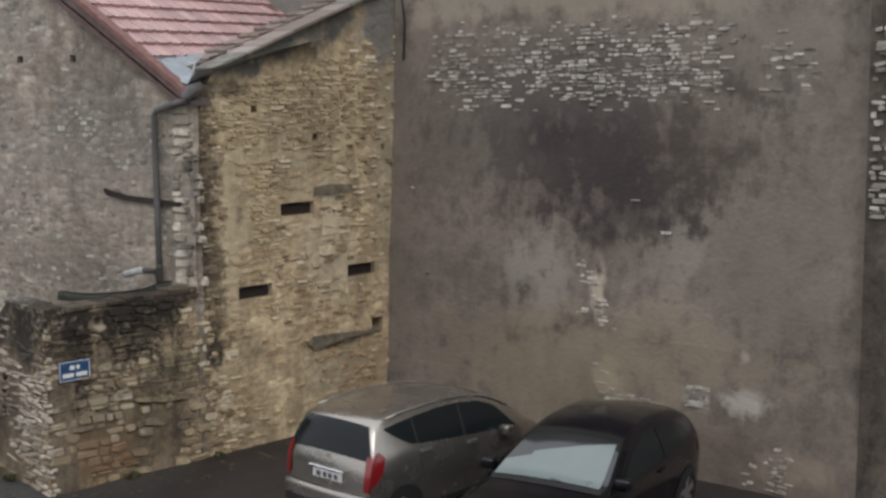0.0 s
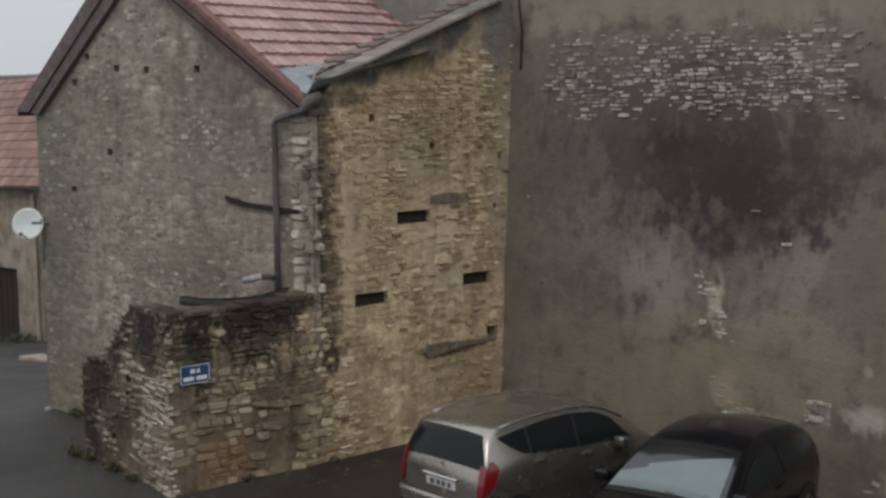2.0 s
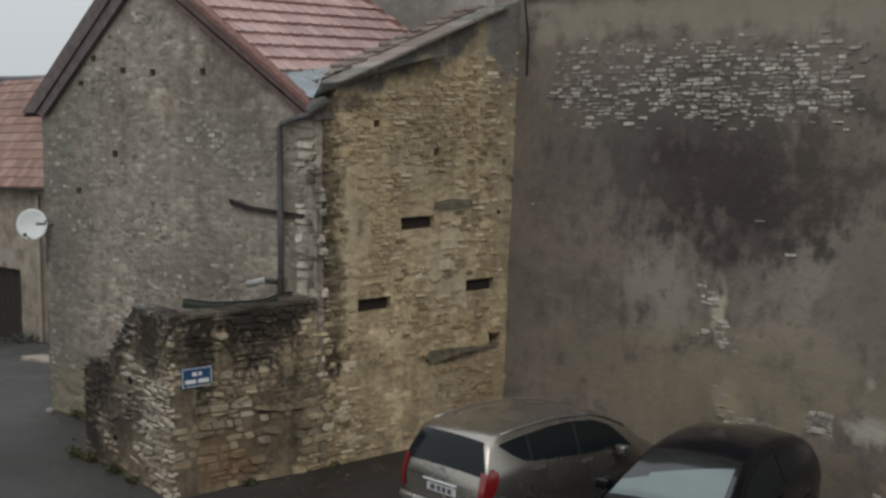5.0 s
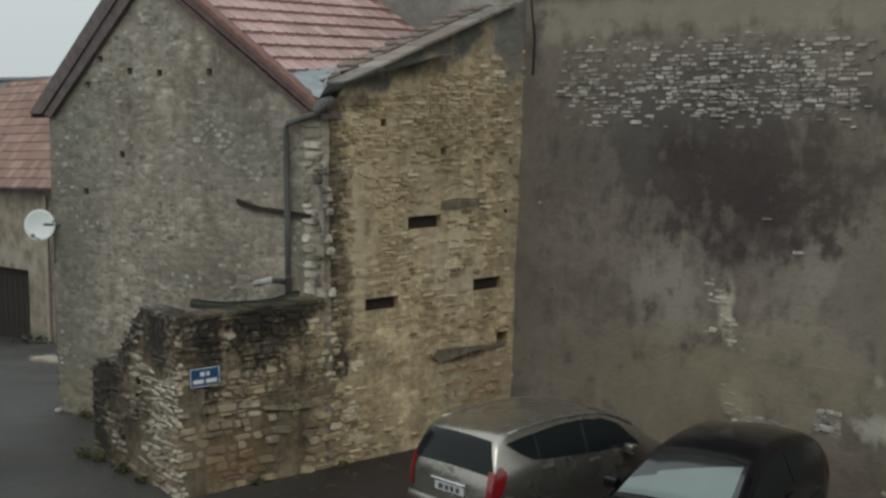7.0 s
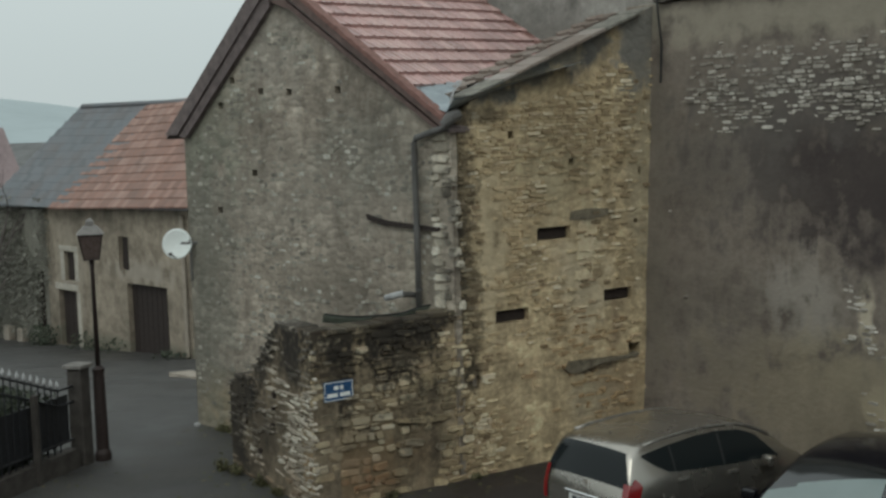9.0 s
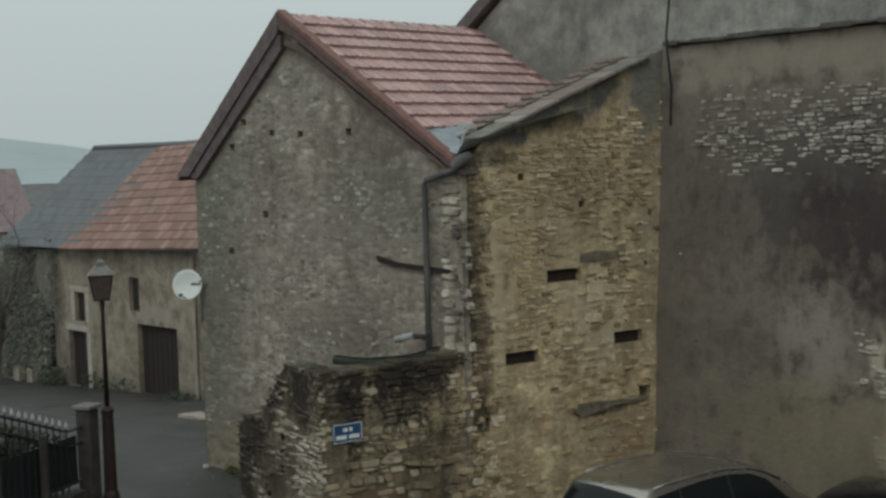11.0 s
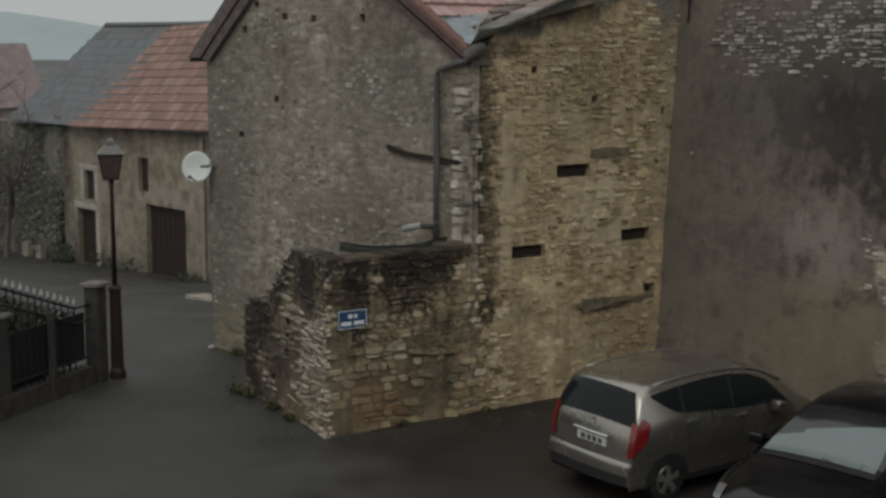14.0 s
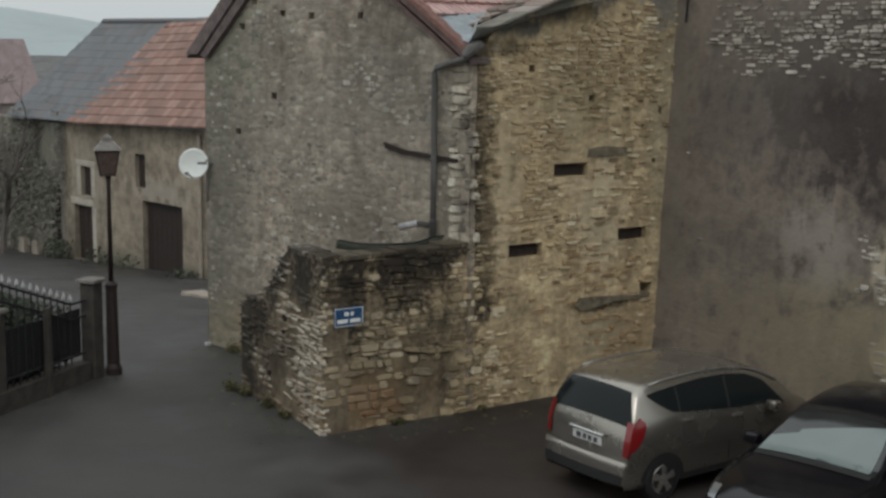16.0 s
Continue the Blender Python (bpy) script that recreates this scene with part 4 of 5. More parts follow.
def build_tall():
    tall = thing("tall_building", GW, "tall grey rendered building rising behind the barn", "building")
    rake = lambda s: 8.38 + 0.775 * (s - 2.62)
    solid("wall", wall_geo(2.3, 5.4, 3.0, rake, (), 0.5, 0.4), M_tall, tall, "plain grey render", m=Matrix.Translation((0, 5.2, 0)))
    solid("upper_wall", wall_geo(-3.05, 12.0, 0.0, lambda s: 11.2 + 0.35 * max(0, 6 - s * 0.2), (), 0.5, 0.8), M_tall, tall, m=GW.inverted() @ RW @ Matrix.Translation((0, 0.8, 0)))
    r = Geo().prism([(2.2, 8.44), (8.2, 13.09), (8.2, 12.8), (2.62, 8.46), (2.3, 8.3)], 4.98, 11.0)
    solid("roof", r, M_barge, tall, "dark verge of the roof")
    solid("flashing", Geo().prism([(2.75, 8.52), (4.95, 7.14), (4.95, 7.02), (2.75, 8.40)], 4.93, 5.19), M_verge, tall, "dark red mortar strip along the barn roof")


build_ground()
build_low_wall()
build_yellow_wall()
build_barn()
build_court_wall()
build_tall()


# ================= things beside the walls =================
def build_sign():
    sign = thing("street_sign", YW @ Matrix.Translation((0.42, -0.045, 1.82)), "blue enamel street name plate on the low wall", "sign")
    solid("plate", Geo().soft_box(-0.255, 0.255, 0, 0.015, -0.15, 0.15, 0.006), M_blue, sign)
    rim = Geo()
    for a in ((-0.245, 0.245, -0.14, -0.13), (-0.245, 0.245, 0.13, 0.14), (-0.245, -0.235, -0.13, 0.13), (0.235, 0.245, -0.13, 0.13)):
        rim.box(a[0], a[1], -0.004, 0.002, a[2], a[3])
    solid("border", rim, M_white, sign, "white border line")
    for x0, x1, z0, z1 in ((-0.08, 0.0, 0.02, 0.08), (0.03, 0.08, 0.02, 0.08), (-0.20, -0.02, -0.09, -0.03), (0.02, 0.2, -0.09, -0.03)):
        solid("lettering_bar", Geo().box(x0, x1, -0.004, 0.002, z0, z1), M_white, sign)


def build_sheet():
    line = smooth_line([(0.54, 2.925), (0.96, 2.835), (1.5, 2.79), (1.95, 2.785), (2.3, 2.845), (2.58, 2.85)], 4)
    sheet = thing("metal_sheet", YW, "bent green metal sheet with a dark rim behind the low wall", "sheet")
    g = Geo()
    n = len(line)
    v = [(x, y, z + dz) for x, z in line for y, dz in ((0.5, -0.005), (0.53, -0.06), (0.56, -0.13), (0.6, -0.14), (0.57, -0.05), (0.54, 0.0))]
    g.add(v, [(6 * i + k, 6 * i + (k + 1) % 6, 6 * i + 6 + (k + 1) % 6, 6 * i + 6 + k) for i in range(n - 1) for k in range(6)])
    solid("apron", g, M_green, sheet, smooth=True)
    solid("rim", Geo().tube([(x, 0.5, z) for x, z in line], 0.014, 6), M_plast, sheet, "dark rolled edge", smooth=True)
    p = thing("white_flue", GW @ Matrix.Translation((5.95, -0.35, 3.0)), "short white flue pipe against the barn gable", "pipe")
    solid("tube", Geo().tube([(-0.28, 0, -0.04), (0.1, 0, 0.06)], 0.055, 12), M_tip, p, smooth=True)
    solid("stub", Geo().tube([(0.1, 0.0, 0.05), (0.12, 0.2, 0.02), (0.12, 0.36, -0.02)], 0.05, 10), M_pipe, p)


def build_dish():
    m = GW @ Matrix.Translation((0.0, -0.3, 3.60))
    d = thing("satellite_dish", m, "white satellite dish on the barn corner", "dish")
    g, rings, n = Geo(), 6, 28
    v = [(0, 0.07, 0)]
    for r in range(1, rings + 1):
        q = r / rings
        v += [(0.285 * q * math.cos(a), 0.06 * (1 - q * q), 0.30 * q * math.sin(a)) for a in [math.tau * k / n for k in range(n)]]
    f = [(0, 1 + k, 1 + (k + 1) % n) for k in range(n)]
    for r in range(rings - 1):
        f += [(1 + r * n + k, 1 + (r + 1) * n + k, 1 + (r + 1) * n + (k + 1) % n, 1 + r * n + (k + 1) % n) for k in range(n)]
    N = len(v)
    v2 = [(x, y + 0.012, z) for x, y, z in v]
    g.add(v + v2, f + [tuple(N + i for i in q[::-1]) for q in f] + [(1 + (rings - 1) * n + k, 1 + (rings - 1) * n + (k + 1) % n, N + 1 + (rings - 1) * n + (k + 1) % n, N + 1 + (rings - 1) * n + k) for k in range(n)])
    tilt = Matrix.Rotation(radians(44), 4, 'Z') @ Matrix.Rotation(radians(-14), 4, 'X')
    solid("reflector", g, M_dish, d, m=tilt, smooth=True)
    solid("feed_arm", Geo().tube([(0, 0.04, -0.28), (-0.08, -0.26, -0.24)], 0.012, 6), M_pipe, d, m=tilt)
    solid("feed_head", Geo().tube([(-0.08, -0.3, -0.245), (-0.07, -0.21, -0.22)], [0.035, 0.025], 10), M_pipe, d, m=tilt)
    solid("mount", Geo().tube([(0.0, 0.1, 0.0), (0.16, 0.2, 0.0), (0.26, 0.34, 0.0)], 0.03, 8), M_pipe, d)
    solid("mast", Geo().tube([(0.16, 0.2, -0.75), (0.16, 0.2, 0.08)], 0.022, 8), M_pipe, d)


def build_cable():
    g = Geo().tube([(0.29, 0.27, 6.35), (0.30, 0.30, 7.0), (0.295, 0.22, 7.6), (0.29, 0.2, 7.9), (0.29, 0.3, 8.6), (0.29, 0.5, 10.5)], 0.021, 6)
    solid("cable", g, M_plast, m=RW, label="black cable running up the corner of the court wall", category="cable")


def build_lamp():
    lamp = thing("street_lamp", Matrix.Translation((-10.52, 21.38, 0)) @ Matrix.Rotation(radians(25), 4, 'Z'), "brown cast-iron street lamp with a four-sided lantern", "street lamp")
    solid("base", Geo().tube([(0, 0, -0.05), (0, 0, 0.12), (0, 0, 0.2), (0, 0, 1.55), (0, 0, 1.64), (0, 0, 1.7)], [0.15, 0.15, 0.115, 0.10, 0.115, 0.06], 12), M_rust, lamp, smooth=False)
    solid("pole", Geo().tube([(0, 0, 1.68), (0, 0, 3.4), (0, 0, 3.58)], [0.045, 0.036, 0.05], 12), M_rust, lamp, smooth=True)
    lan = Geo()
    v = [(a * 0.12, b * 0.12, 3.6) for a, b in ((-1, -1), (1, -1), (1, 1), (-1, 1))] + [(a * 0.2, b * 0.2, 4.02) for a, b in ((-1, -1), (1, -1), (1, 1), (-1, 1))]
    lan.add(v, [(0, 1, 5, 4), (1, 2, 6, 5), (2, 3, 7, 6), (3, 0, 4, 7), (3, 2, 1, 0), (4, 5, 6, 7)])
    lantern = solid("lantern", lan, M_lglass, lamp, "smoky lantern glass")
    fr = Geo()
    for a, b in ((-1, -1), (1, -1), (1, 1), (-1, 1)):
        fr.tube([(a * 0.122, b * 0.122, 3.58), (a * 0.204, b * 0.204, 4.04)], 0.014, 5)
    for z, w in ((3.6, 0.125), (4.03, 0.215)):
        fr.soft_box(-w, w, -w, w, z - 0.015, z + 0.015, 0.005)
    solid("frame", fr, M_rust, lantern)
    cap = Geo()
    ring = lambda w, z: [(-w, -w, z), (w, -w, z), (w, w, z), (-w, w, z)]
    cap.add(ring(0.235, 4.04) + ring(0.12, 4.17) + ring(0.075, 4.19) + ring(0.07, 4.26) + ring(0.02, 4.31), [(4 * k + i, 4 * k + (i + 1) % 4, 4 * k + 4 + (i + 1) % 4, 4 * k + 4 + i) for k in range(4) for i in range(4)] + [(3, 2, 1, 0), (16, 17, 18, 19)])
    solid("cap", cap, M_lcap, lantern, "lantern cap, paled in colour for the sky it reflects")


def build_fence():
    end = FL
    for s, w, z, lab in ((end - 0.24, 0.14, 1.72, "square dark stone fence pillar with a flat capstone"), (end - 2.72, 0.14, 1.62, "slim pale stone fence pillar"), (end - 5.6, 0.2, 1.72, "square dark stone fence pillar with a flat capstone")):
        p = thing("fence_pillar", FW @ Matrix.Translation((s, 0.2 if w > 0.14 or s < 7 else 0.1, 0)), lab, "pillar", "pillars of the railing")
        solid("shaft", Geo().soft_box(-w, w, -w, w, -0.1, z, 0.025), M_pil, p)
        solid("capstone", Geo().soft_box(-w - 0.05, w + 0.05, -w - 0.05, w + 0.05, z, z + 0.07, 0.02), M_cap, p)
    fence = thing("railing", FW, "black iron garden railing with white tips on a stone plinth", "railing")
    solid("plinth", wall_geo(0, end - 0.45, -0.1, lambda s: 0.34, (), 0.25, 0.4), M_pil, fence, "mossy stone plinth")
    hi = lambda s: 1.47 + 0.365 * max(0.0, min(2.2, 8.3 - s))
    for dz, y in ((-0.05, 0.12), (-0.32, 0.12)):
        solid("rail", Geo().tube([(s, y, (hi(s) + dz)) for s in (end - 0.4, 8.3, 7.6, 6.9, 6.1, 4.0, 0.3)], 0.022, 6), M_iron, fence)
    solid("rail", Geo().tube([(end - 0.45, 0.12, 0.5), (0.3, 0.12, 0.5)], 0.022, 6), M_iron, fence)
    s = 8.29
    while s > end - 6:
        h = hi(s)
        bar = solid("bar", Geo().tube([(s, 0.12, 0.3), (s, 0.12, h)], 0.014, 5), M_iron, fence)
        solid("tip", Geo().tube([(s, 0.12, h), (s, 0.12, h + 0.04), (s, 0.12, h + 0.13)], [0.016, 0.034, 0.006], 6), M_tip, bar, "white painted spear tip")
        s -= 0.172
    solid("panel", Geo().box(end - 2.5, end - 0.5, 0.16, 0.18, 0.45, 1.3), M_iron, fence, "dark sheet behind the bars")
    post = solid("post", Geo().soft_box(end - 1.66, end - 1.56, -0.05, 0.05, -0.05, 1.52, 0.015), M_pil, fence, "pale stone post")


def leaf_cloud(seed, n, where, size, flat=0.5):
    rnd = random.Random(seed)
    g = Geo()
    for _ in range(n):
        c = Vector(where(rnd))
        a = Vector((rnd.gauss(0, 1), rnd.gauss(0, 1), rnd.gauss(0, 1))).normalized()
        b = a.orthogonal().normalized()
        s = rnd.uniform(*size)
        q = a.cross(b) * s * flat
        g.add([c - b * s, c + q, c + b * s, c - q + a * s * 0.15], [(0, 1, 2, 3)])
    return g


def build_hedge():
    def where(r):
        s = r.uniform(FL - 6.0, FL - 0.55)
        y = 0.32 + 1.4 * r.random()
        top = 1.42 + 0.34 * max(0.0, min(2.2, 8.3 - s)) + 0.2 * noise.noise(Vector((s * 1.1, y, 0)))
        return (s, y, r.uniform(0.05, top))
    solid("hedge", leaf_cloud(3, 13000, where, (0.03, 0.085)), M_leaf, m=FW, label="dark evergreen hedge behind the railing", category="hedge", kind="stuff")


build_sign()
build_sheet()
build_dish()
build_cable()
build_lamp()
build_fence()
build_hedge()


def build_weeds():
    spots = [(SW, 0.0, -0.2, 0.2), (SW, 0.4, -0.12, 0.14), (SW, 1.3, -0.1, 0.12), (SW, 2.0, -0.1, 0.1), (YW, 1.3, -0.08, 0.08), (YW, 2.9, -0.08, 0.07), (GW, 0.9, -0.12, 0.14), (GW, 1.6, -0.15, 0.12)]
    for i, (m, s0, y0, r) in enumerate(spots):
        def where(q, r=r):
            return (q.gauss(0, r * 0.6), q.gauss(0, r * 0.3), abs(q.gauss(0, r * 0.5)))
        solid("weeds", leaf_cloud(50 + i, 220, where, (0.015, 0.045)), M_weed, m=m @ Matrix.Translation((s0, y0, 0)), label="low winter weeds and dead leaves at the wall foot", category="weeds", kind="stuff")


build_weeds()


def build_leaves():
    """Dead leaves and grit blown along the wall feet."""
    r = random.Random(91)
    g = Geo()
    for m, L, n in ((YW, 6.6, 300), (SW, 3.2, 160), (RW, 8.8, 260), (GW, 2.0, 80), (FW, 9.0, 200)):
        for _ in range(n):
            q = m @ Vector((r.uniform(0, L), -abs(r.gauss(0, 0.55)) - 0.05, 0.006))
            a, k = r.uniform(0, math.tau), r.uniform(0.015, 0.05)
            u, w = Vector((math.cos(a), math.sin(a), 0)) * k, Vector((-math.sin(a), math.cos(a), 0.3)) * k * 0.6
            g.add([q - u, q - w * 0.5, q + u, q + w], [(0, 1, 2, 3)])
    solid("dead_leaves", g, M_weed, label="dead leaves and grit along the wall feet", category="leaves", kind="stuff")


build_leaves()
solid("white_block", Geo().soft_box(-0.06, 0.06, -0.04, 0.04, 0, 0.08, 0.025), M_tip, m=Matrix.Translation((-9.72, 23.85, 0)) @ Matrix.Rotation(0.5, 4, 'Z'), label="small white block at the foot of the barn", category="block")


# ================= parked cars =================
class Car:
    def __init__(self, L, W, outline, belt, bulge=(0.07, 0.12), tumble=0.2, sill=0.24, crown=0.045, taper=0.17):
        self.taper = taper
        self.L, self.W, self.belt, self.bulge, self.tumble, self.sill, self.crown = L, W, belt, bulge, tumble, sill, crown
        line = smooth_line(outline, 6)
        mono = [line[0]]
        for p in line[1:]:
            mono.append((max(p[0], mono[-1][0] + 0.001), p[1]))
        self.line = mono
        self.roof = max(p[1] for p in mono)

    def half(self, y):
        return self.W * (1 - (self.taper if y < self.L / 2 else 0.17) * abs(2 * y / self.L - 1) ** 5)

    def side(self, y, z):
        zb = interp(self.belt, y)
        w = self.half(y)
        if z >= zb:
            return w - self.tumble * ((z - zb) / (self.roof - zb)) ** 1.2
        k = (zb - z) / zb
        return w * (1 + 0.04 * math.sin(min(1, k * 3.2) * math.pi / 2) - 0.085 * max(0.0, k - 0.15) ** 1.3)

    def zt(self, y):
        return interp(self.line, y)

    def over(self, i, v):
        """Top surface at outline place i (may be between points), v from -1 to 1 across."""
        a = int(min(i, len(self.line) - 2))
        t = i - a
        y = self.line[a][0] * (1 - t) + self.line[a + 1][0] * t
        z = self.line[a][1] * (1 - t) + self.line[a + 1][1] * t
        x = self.side(y, z) * v
        q = 1 - abs(v) ** 2.4
        rear, front = patch(0.9 - y, 0, 0.9), patch(y - (self.L - 1.3), 0, 1.3)
        y2 = y - self.bulge[0] * q * rear + self.bulge[1] * q * front
        return Vector((x, y2, z + self.crown * q * patch(z, 0.5, 0.9)))

    def index(self, y):
        for i, (a, b) in enumerate(zip(self.line, self.line[1:])):
            if y <= b[0]:
                return i + (y - a[0]) / max(1e-6, b[0] - a[0])
        return len(self.line) - 1.0

    def body(self):
        g = Geo()
        nv = 14
        N = len(self.line)
        v = [self.over(i, -1 + 2 * k / nv) for i in range(N) for k in range(nv + 1)]
        f = [(i * (nv + 1) + k, i * (nv + 1) + k + 1, (i + 1) * (nv + 1) + k + 1, (i + 1) * (nv + 1) + k) for i in range(N - 1) for k in range(nv)]
        g.add(v, f)
        nz = 14
        for sg in (-1, 1):
            v = []
            for y, zt in self.line:
                for k in range(nz + 1):
                    z = self.sill + (zt - self.sill) * k / nz
                    v.append((sg * self.side(y, z), y, z))
            g.add(v, [(i * (nz + 1) + k, i * (nz + 1) + k + 1, (i + 1) * (nz + 1) + k + 1, (i + 1) * (nz + 1) + k) for i in range(N - 1) for k in range(nz)])
        v = [(sg * self.side(y, self.sill), y, self.sill) for y, _ in self.line for sg in (-1, 1)]
        g.add(v, [(2 * i, 2 * i + 1, 2 * i + 3, 2 * i + 2) for i in range(N - 1)])
        bm = bmesh.new()
        me = bpy.data.meshes.new("tmp")
        me.from_pydata(g.v, [], g.f)
        bm.from_mesh(me)
        bmesh.ops.remove_doubles(bm, verts=bm.verts[:], dist=0.004)
        bm.verts.index_update()
        out = Geo().add([q.co[:] for q in bm.verts], [[q.index for q in fc.verts] for fc in bm.faces])
        bm.free()
        return out

    def side_panel(self, sg, lo, hi, off=0.006, n=16, rows=5):
        """A panel lying on the flank between two lines in (y, z)."""
        g = Geo()
        y0, y1 = max(lo[0][0], hi[0][0]), min(lo[-1][0], hi[-1][0])
        v = []
        for i in range(n + 1):
            y = y0 + (y1 - y0) * i / n
            a, b = interp(lo, y), interp(hi, y)
            for k in range(rows + 1):
                z = a + (b - a) * k / rows
                v.append((sg * (self.side(y, z) + off), y, z))
        return g.add(v, [(i * (rows + 1) + k, i * (rows + 1) + k + 1, (i + 1) * (rows + 1) + k + 1, (i + 1) * (rows + 1) + k) for i in range(n) for k in range(rows)])

    def top_panel(self, ya, yb, va, vb, off=0.006, n=10, m=10, trim=0.0, slant=0.0):
        """A panel on the top surface from y = ya to yb; trim narrows it at yb, slant tilts its edge at ya."""
        g = Geo()
        ia, ib = self.index(ya), self.index(yb)
        v = []
        for i in range(n + 1):
            t = i / n
            for k in range(m + 1):
                w = va + (vb - va) * k / m
                first = self.index(ya + slant * w) if slant else ia
                q = first + (ib - first) * t
                w *= 1 - trim * t
                p = self.over(q, w)
                e = 0.02
                du = self.over(min(q + e, len(self.line) - 1.0), w) - self.over(max(q - e, 0), w)
                dv = self.over(q, min(1, w + e)) - self.over(q, max(-1, w - e))
                nn = dv.cross(du).normalized()
                if nn.z < -0.2 or (nn.z < 0.35 and nn.y > 0 and p.y < 1.0) or (nn.z < 0.35 and nn.y < 0 and p.y > 2.5):
                    nn = -nn
                v.append(p + nn * off)
        return g.add(v, [(i * (m + 1) + k, i * (m + 1) + k + 1, (i + 1) * (m + 1) + k + 1, (i + 1) * (m + 1) + k) for i in range(n) for k in range(m)])


def arch_geo(car, sg, yc, r, off=0.007):
    g = Geo()
    n = 20
    v = [(sg * (car.side(yc, 0.3) + off), yc, car.sill)]
    for k in range(n + 1):
        a = math.pi * k / n
        y, z = yc + r * math.cos(a), max(car.sill, 0.3 + r * math.sin(a))
        v.append((sg * (car.side(y, z) + off), y, z))
    return g.add(v, [(0, k, k + 1) for k in range(1, n + 1)])


def wheel(parent, x, y, sg, r=0.31):
    w = solid("wheel", Geo().tube([(x - sg * 0.2, y, r), (x - sg * 0.02, y, r), (x, y, r)], [r, r, r * 0.93], 28), M_rub, parent, "black tyre", smooth=False)
    solid("rim", Geo().tube([(x - sg * 0.03, y, r), (x + sg * 0.004, y, r)], [r * 0.68, r * 0.66], 24), M_plast, w)
    hub = Geo().tube([(x, y, r), (x + sg * 0.012, y, r)], [r * 0.2, r * 0.17], 14)
    for k in range(5):
        a = math.tau * k / 5 + 0.3
        c, s = math.cos(a), math.sin(a)
        q = Vector((x + sg * 0.009, y, r))
        u, p = Vector((0, c, s)), Vector((0, -s, c))
        v = [q + u * r * 0.12 - p * 0.035, q + u * r * 0.12 + p * 0.035, q + u * r * 0.64 + p * 0.05, q + u * r * 0.64 - p * 0.05]
        v += [t - Vector((sg * 0.02, 0, 0)) for t in v]
        hub.add(v, [(0, 1, 2, 3), (0, 4, 5, 1), (1, 5, 6, 2), (2, 6, 7, 3), (3, 7, 4, 0)])
    ring = Geo().tube([(x - sg * 0.005, y, r), (x + sg * 0.01, y, r)], [r * 0.69, r * 0.63], 24, cap=False)
    hub.add(ring.v, ring.f)
    solid("spokes", hub, M_alloy, w, "dull alloy spokes")


def car_common(c, car, paint_m, wheels, side_glass, handles, handle_m):
    body = solid("body", c.body(), paint_m, car, smooth=True)
    for sg in (-1, 1):
        for lo, hi, nm in side_glass:
            solid(nm, c.side_panel(sg, lo, hi), M_dglass, car, smooth=True)
        for yc in wheels:
            # black disc laid on the flank in place of the arch's shaded opening
            solid("wheel_arch", arch_geo(c, sg, yc, 0.375), M_plast, car)
            wheel(car, sg * (c.side(yc, 0.3) + 0.012), yc, sg)
        for y, z in handles:
            x = c.side(y, z)
            solid("door_handle", Geo().soft_box(sg * (x + 0.02) - 0.015, sg * (x + 0.02) + 0.015, y - 0.1, y + 0.1, z - 0.018, z + 0.018, 0.008), handle_m, car)
        solid("sill_trim", c.side_panel(sg, [(0.95, 0.25), (wheels[1] - 0.38, 0.25)], [(0.95, 0.33), (wheels[1] - 0.38, 0.33)], 0.01, 8, 2), M_plast, car)
    for sg in (-1, 1):
        y = c.L - 1.22
        x = c.side(y, 1.0)
        mir = solid("wing_mirror", Geo().soft_box(min(sg * (x + 0.02), sg * (x + 0.2)), max(sg * (x + 0.02), sg * (x + 0.2)), y - 0.07, y + 0.07, 0.96, 1.1, 0.03), paint_m, car, smooth=True)
    return body


def door_seams(c, car, lines):
    for sg in (-1, 1):
        for pts in lines:
            g = Geo().tube([(sg * (c.side(y, z) + 0.001), y, z) for y, z in pts], 0.006, 4)
            solid("door_seam", g, M_plast, car)


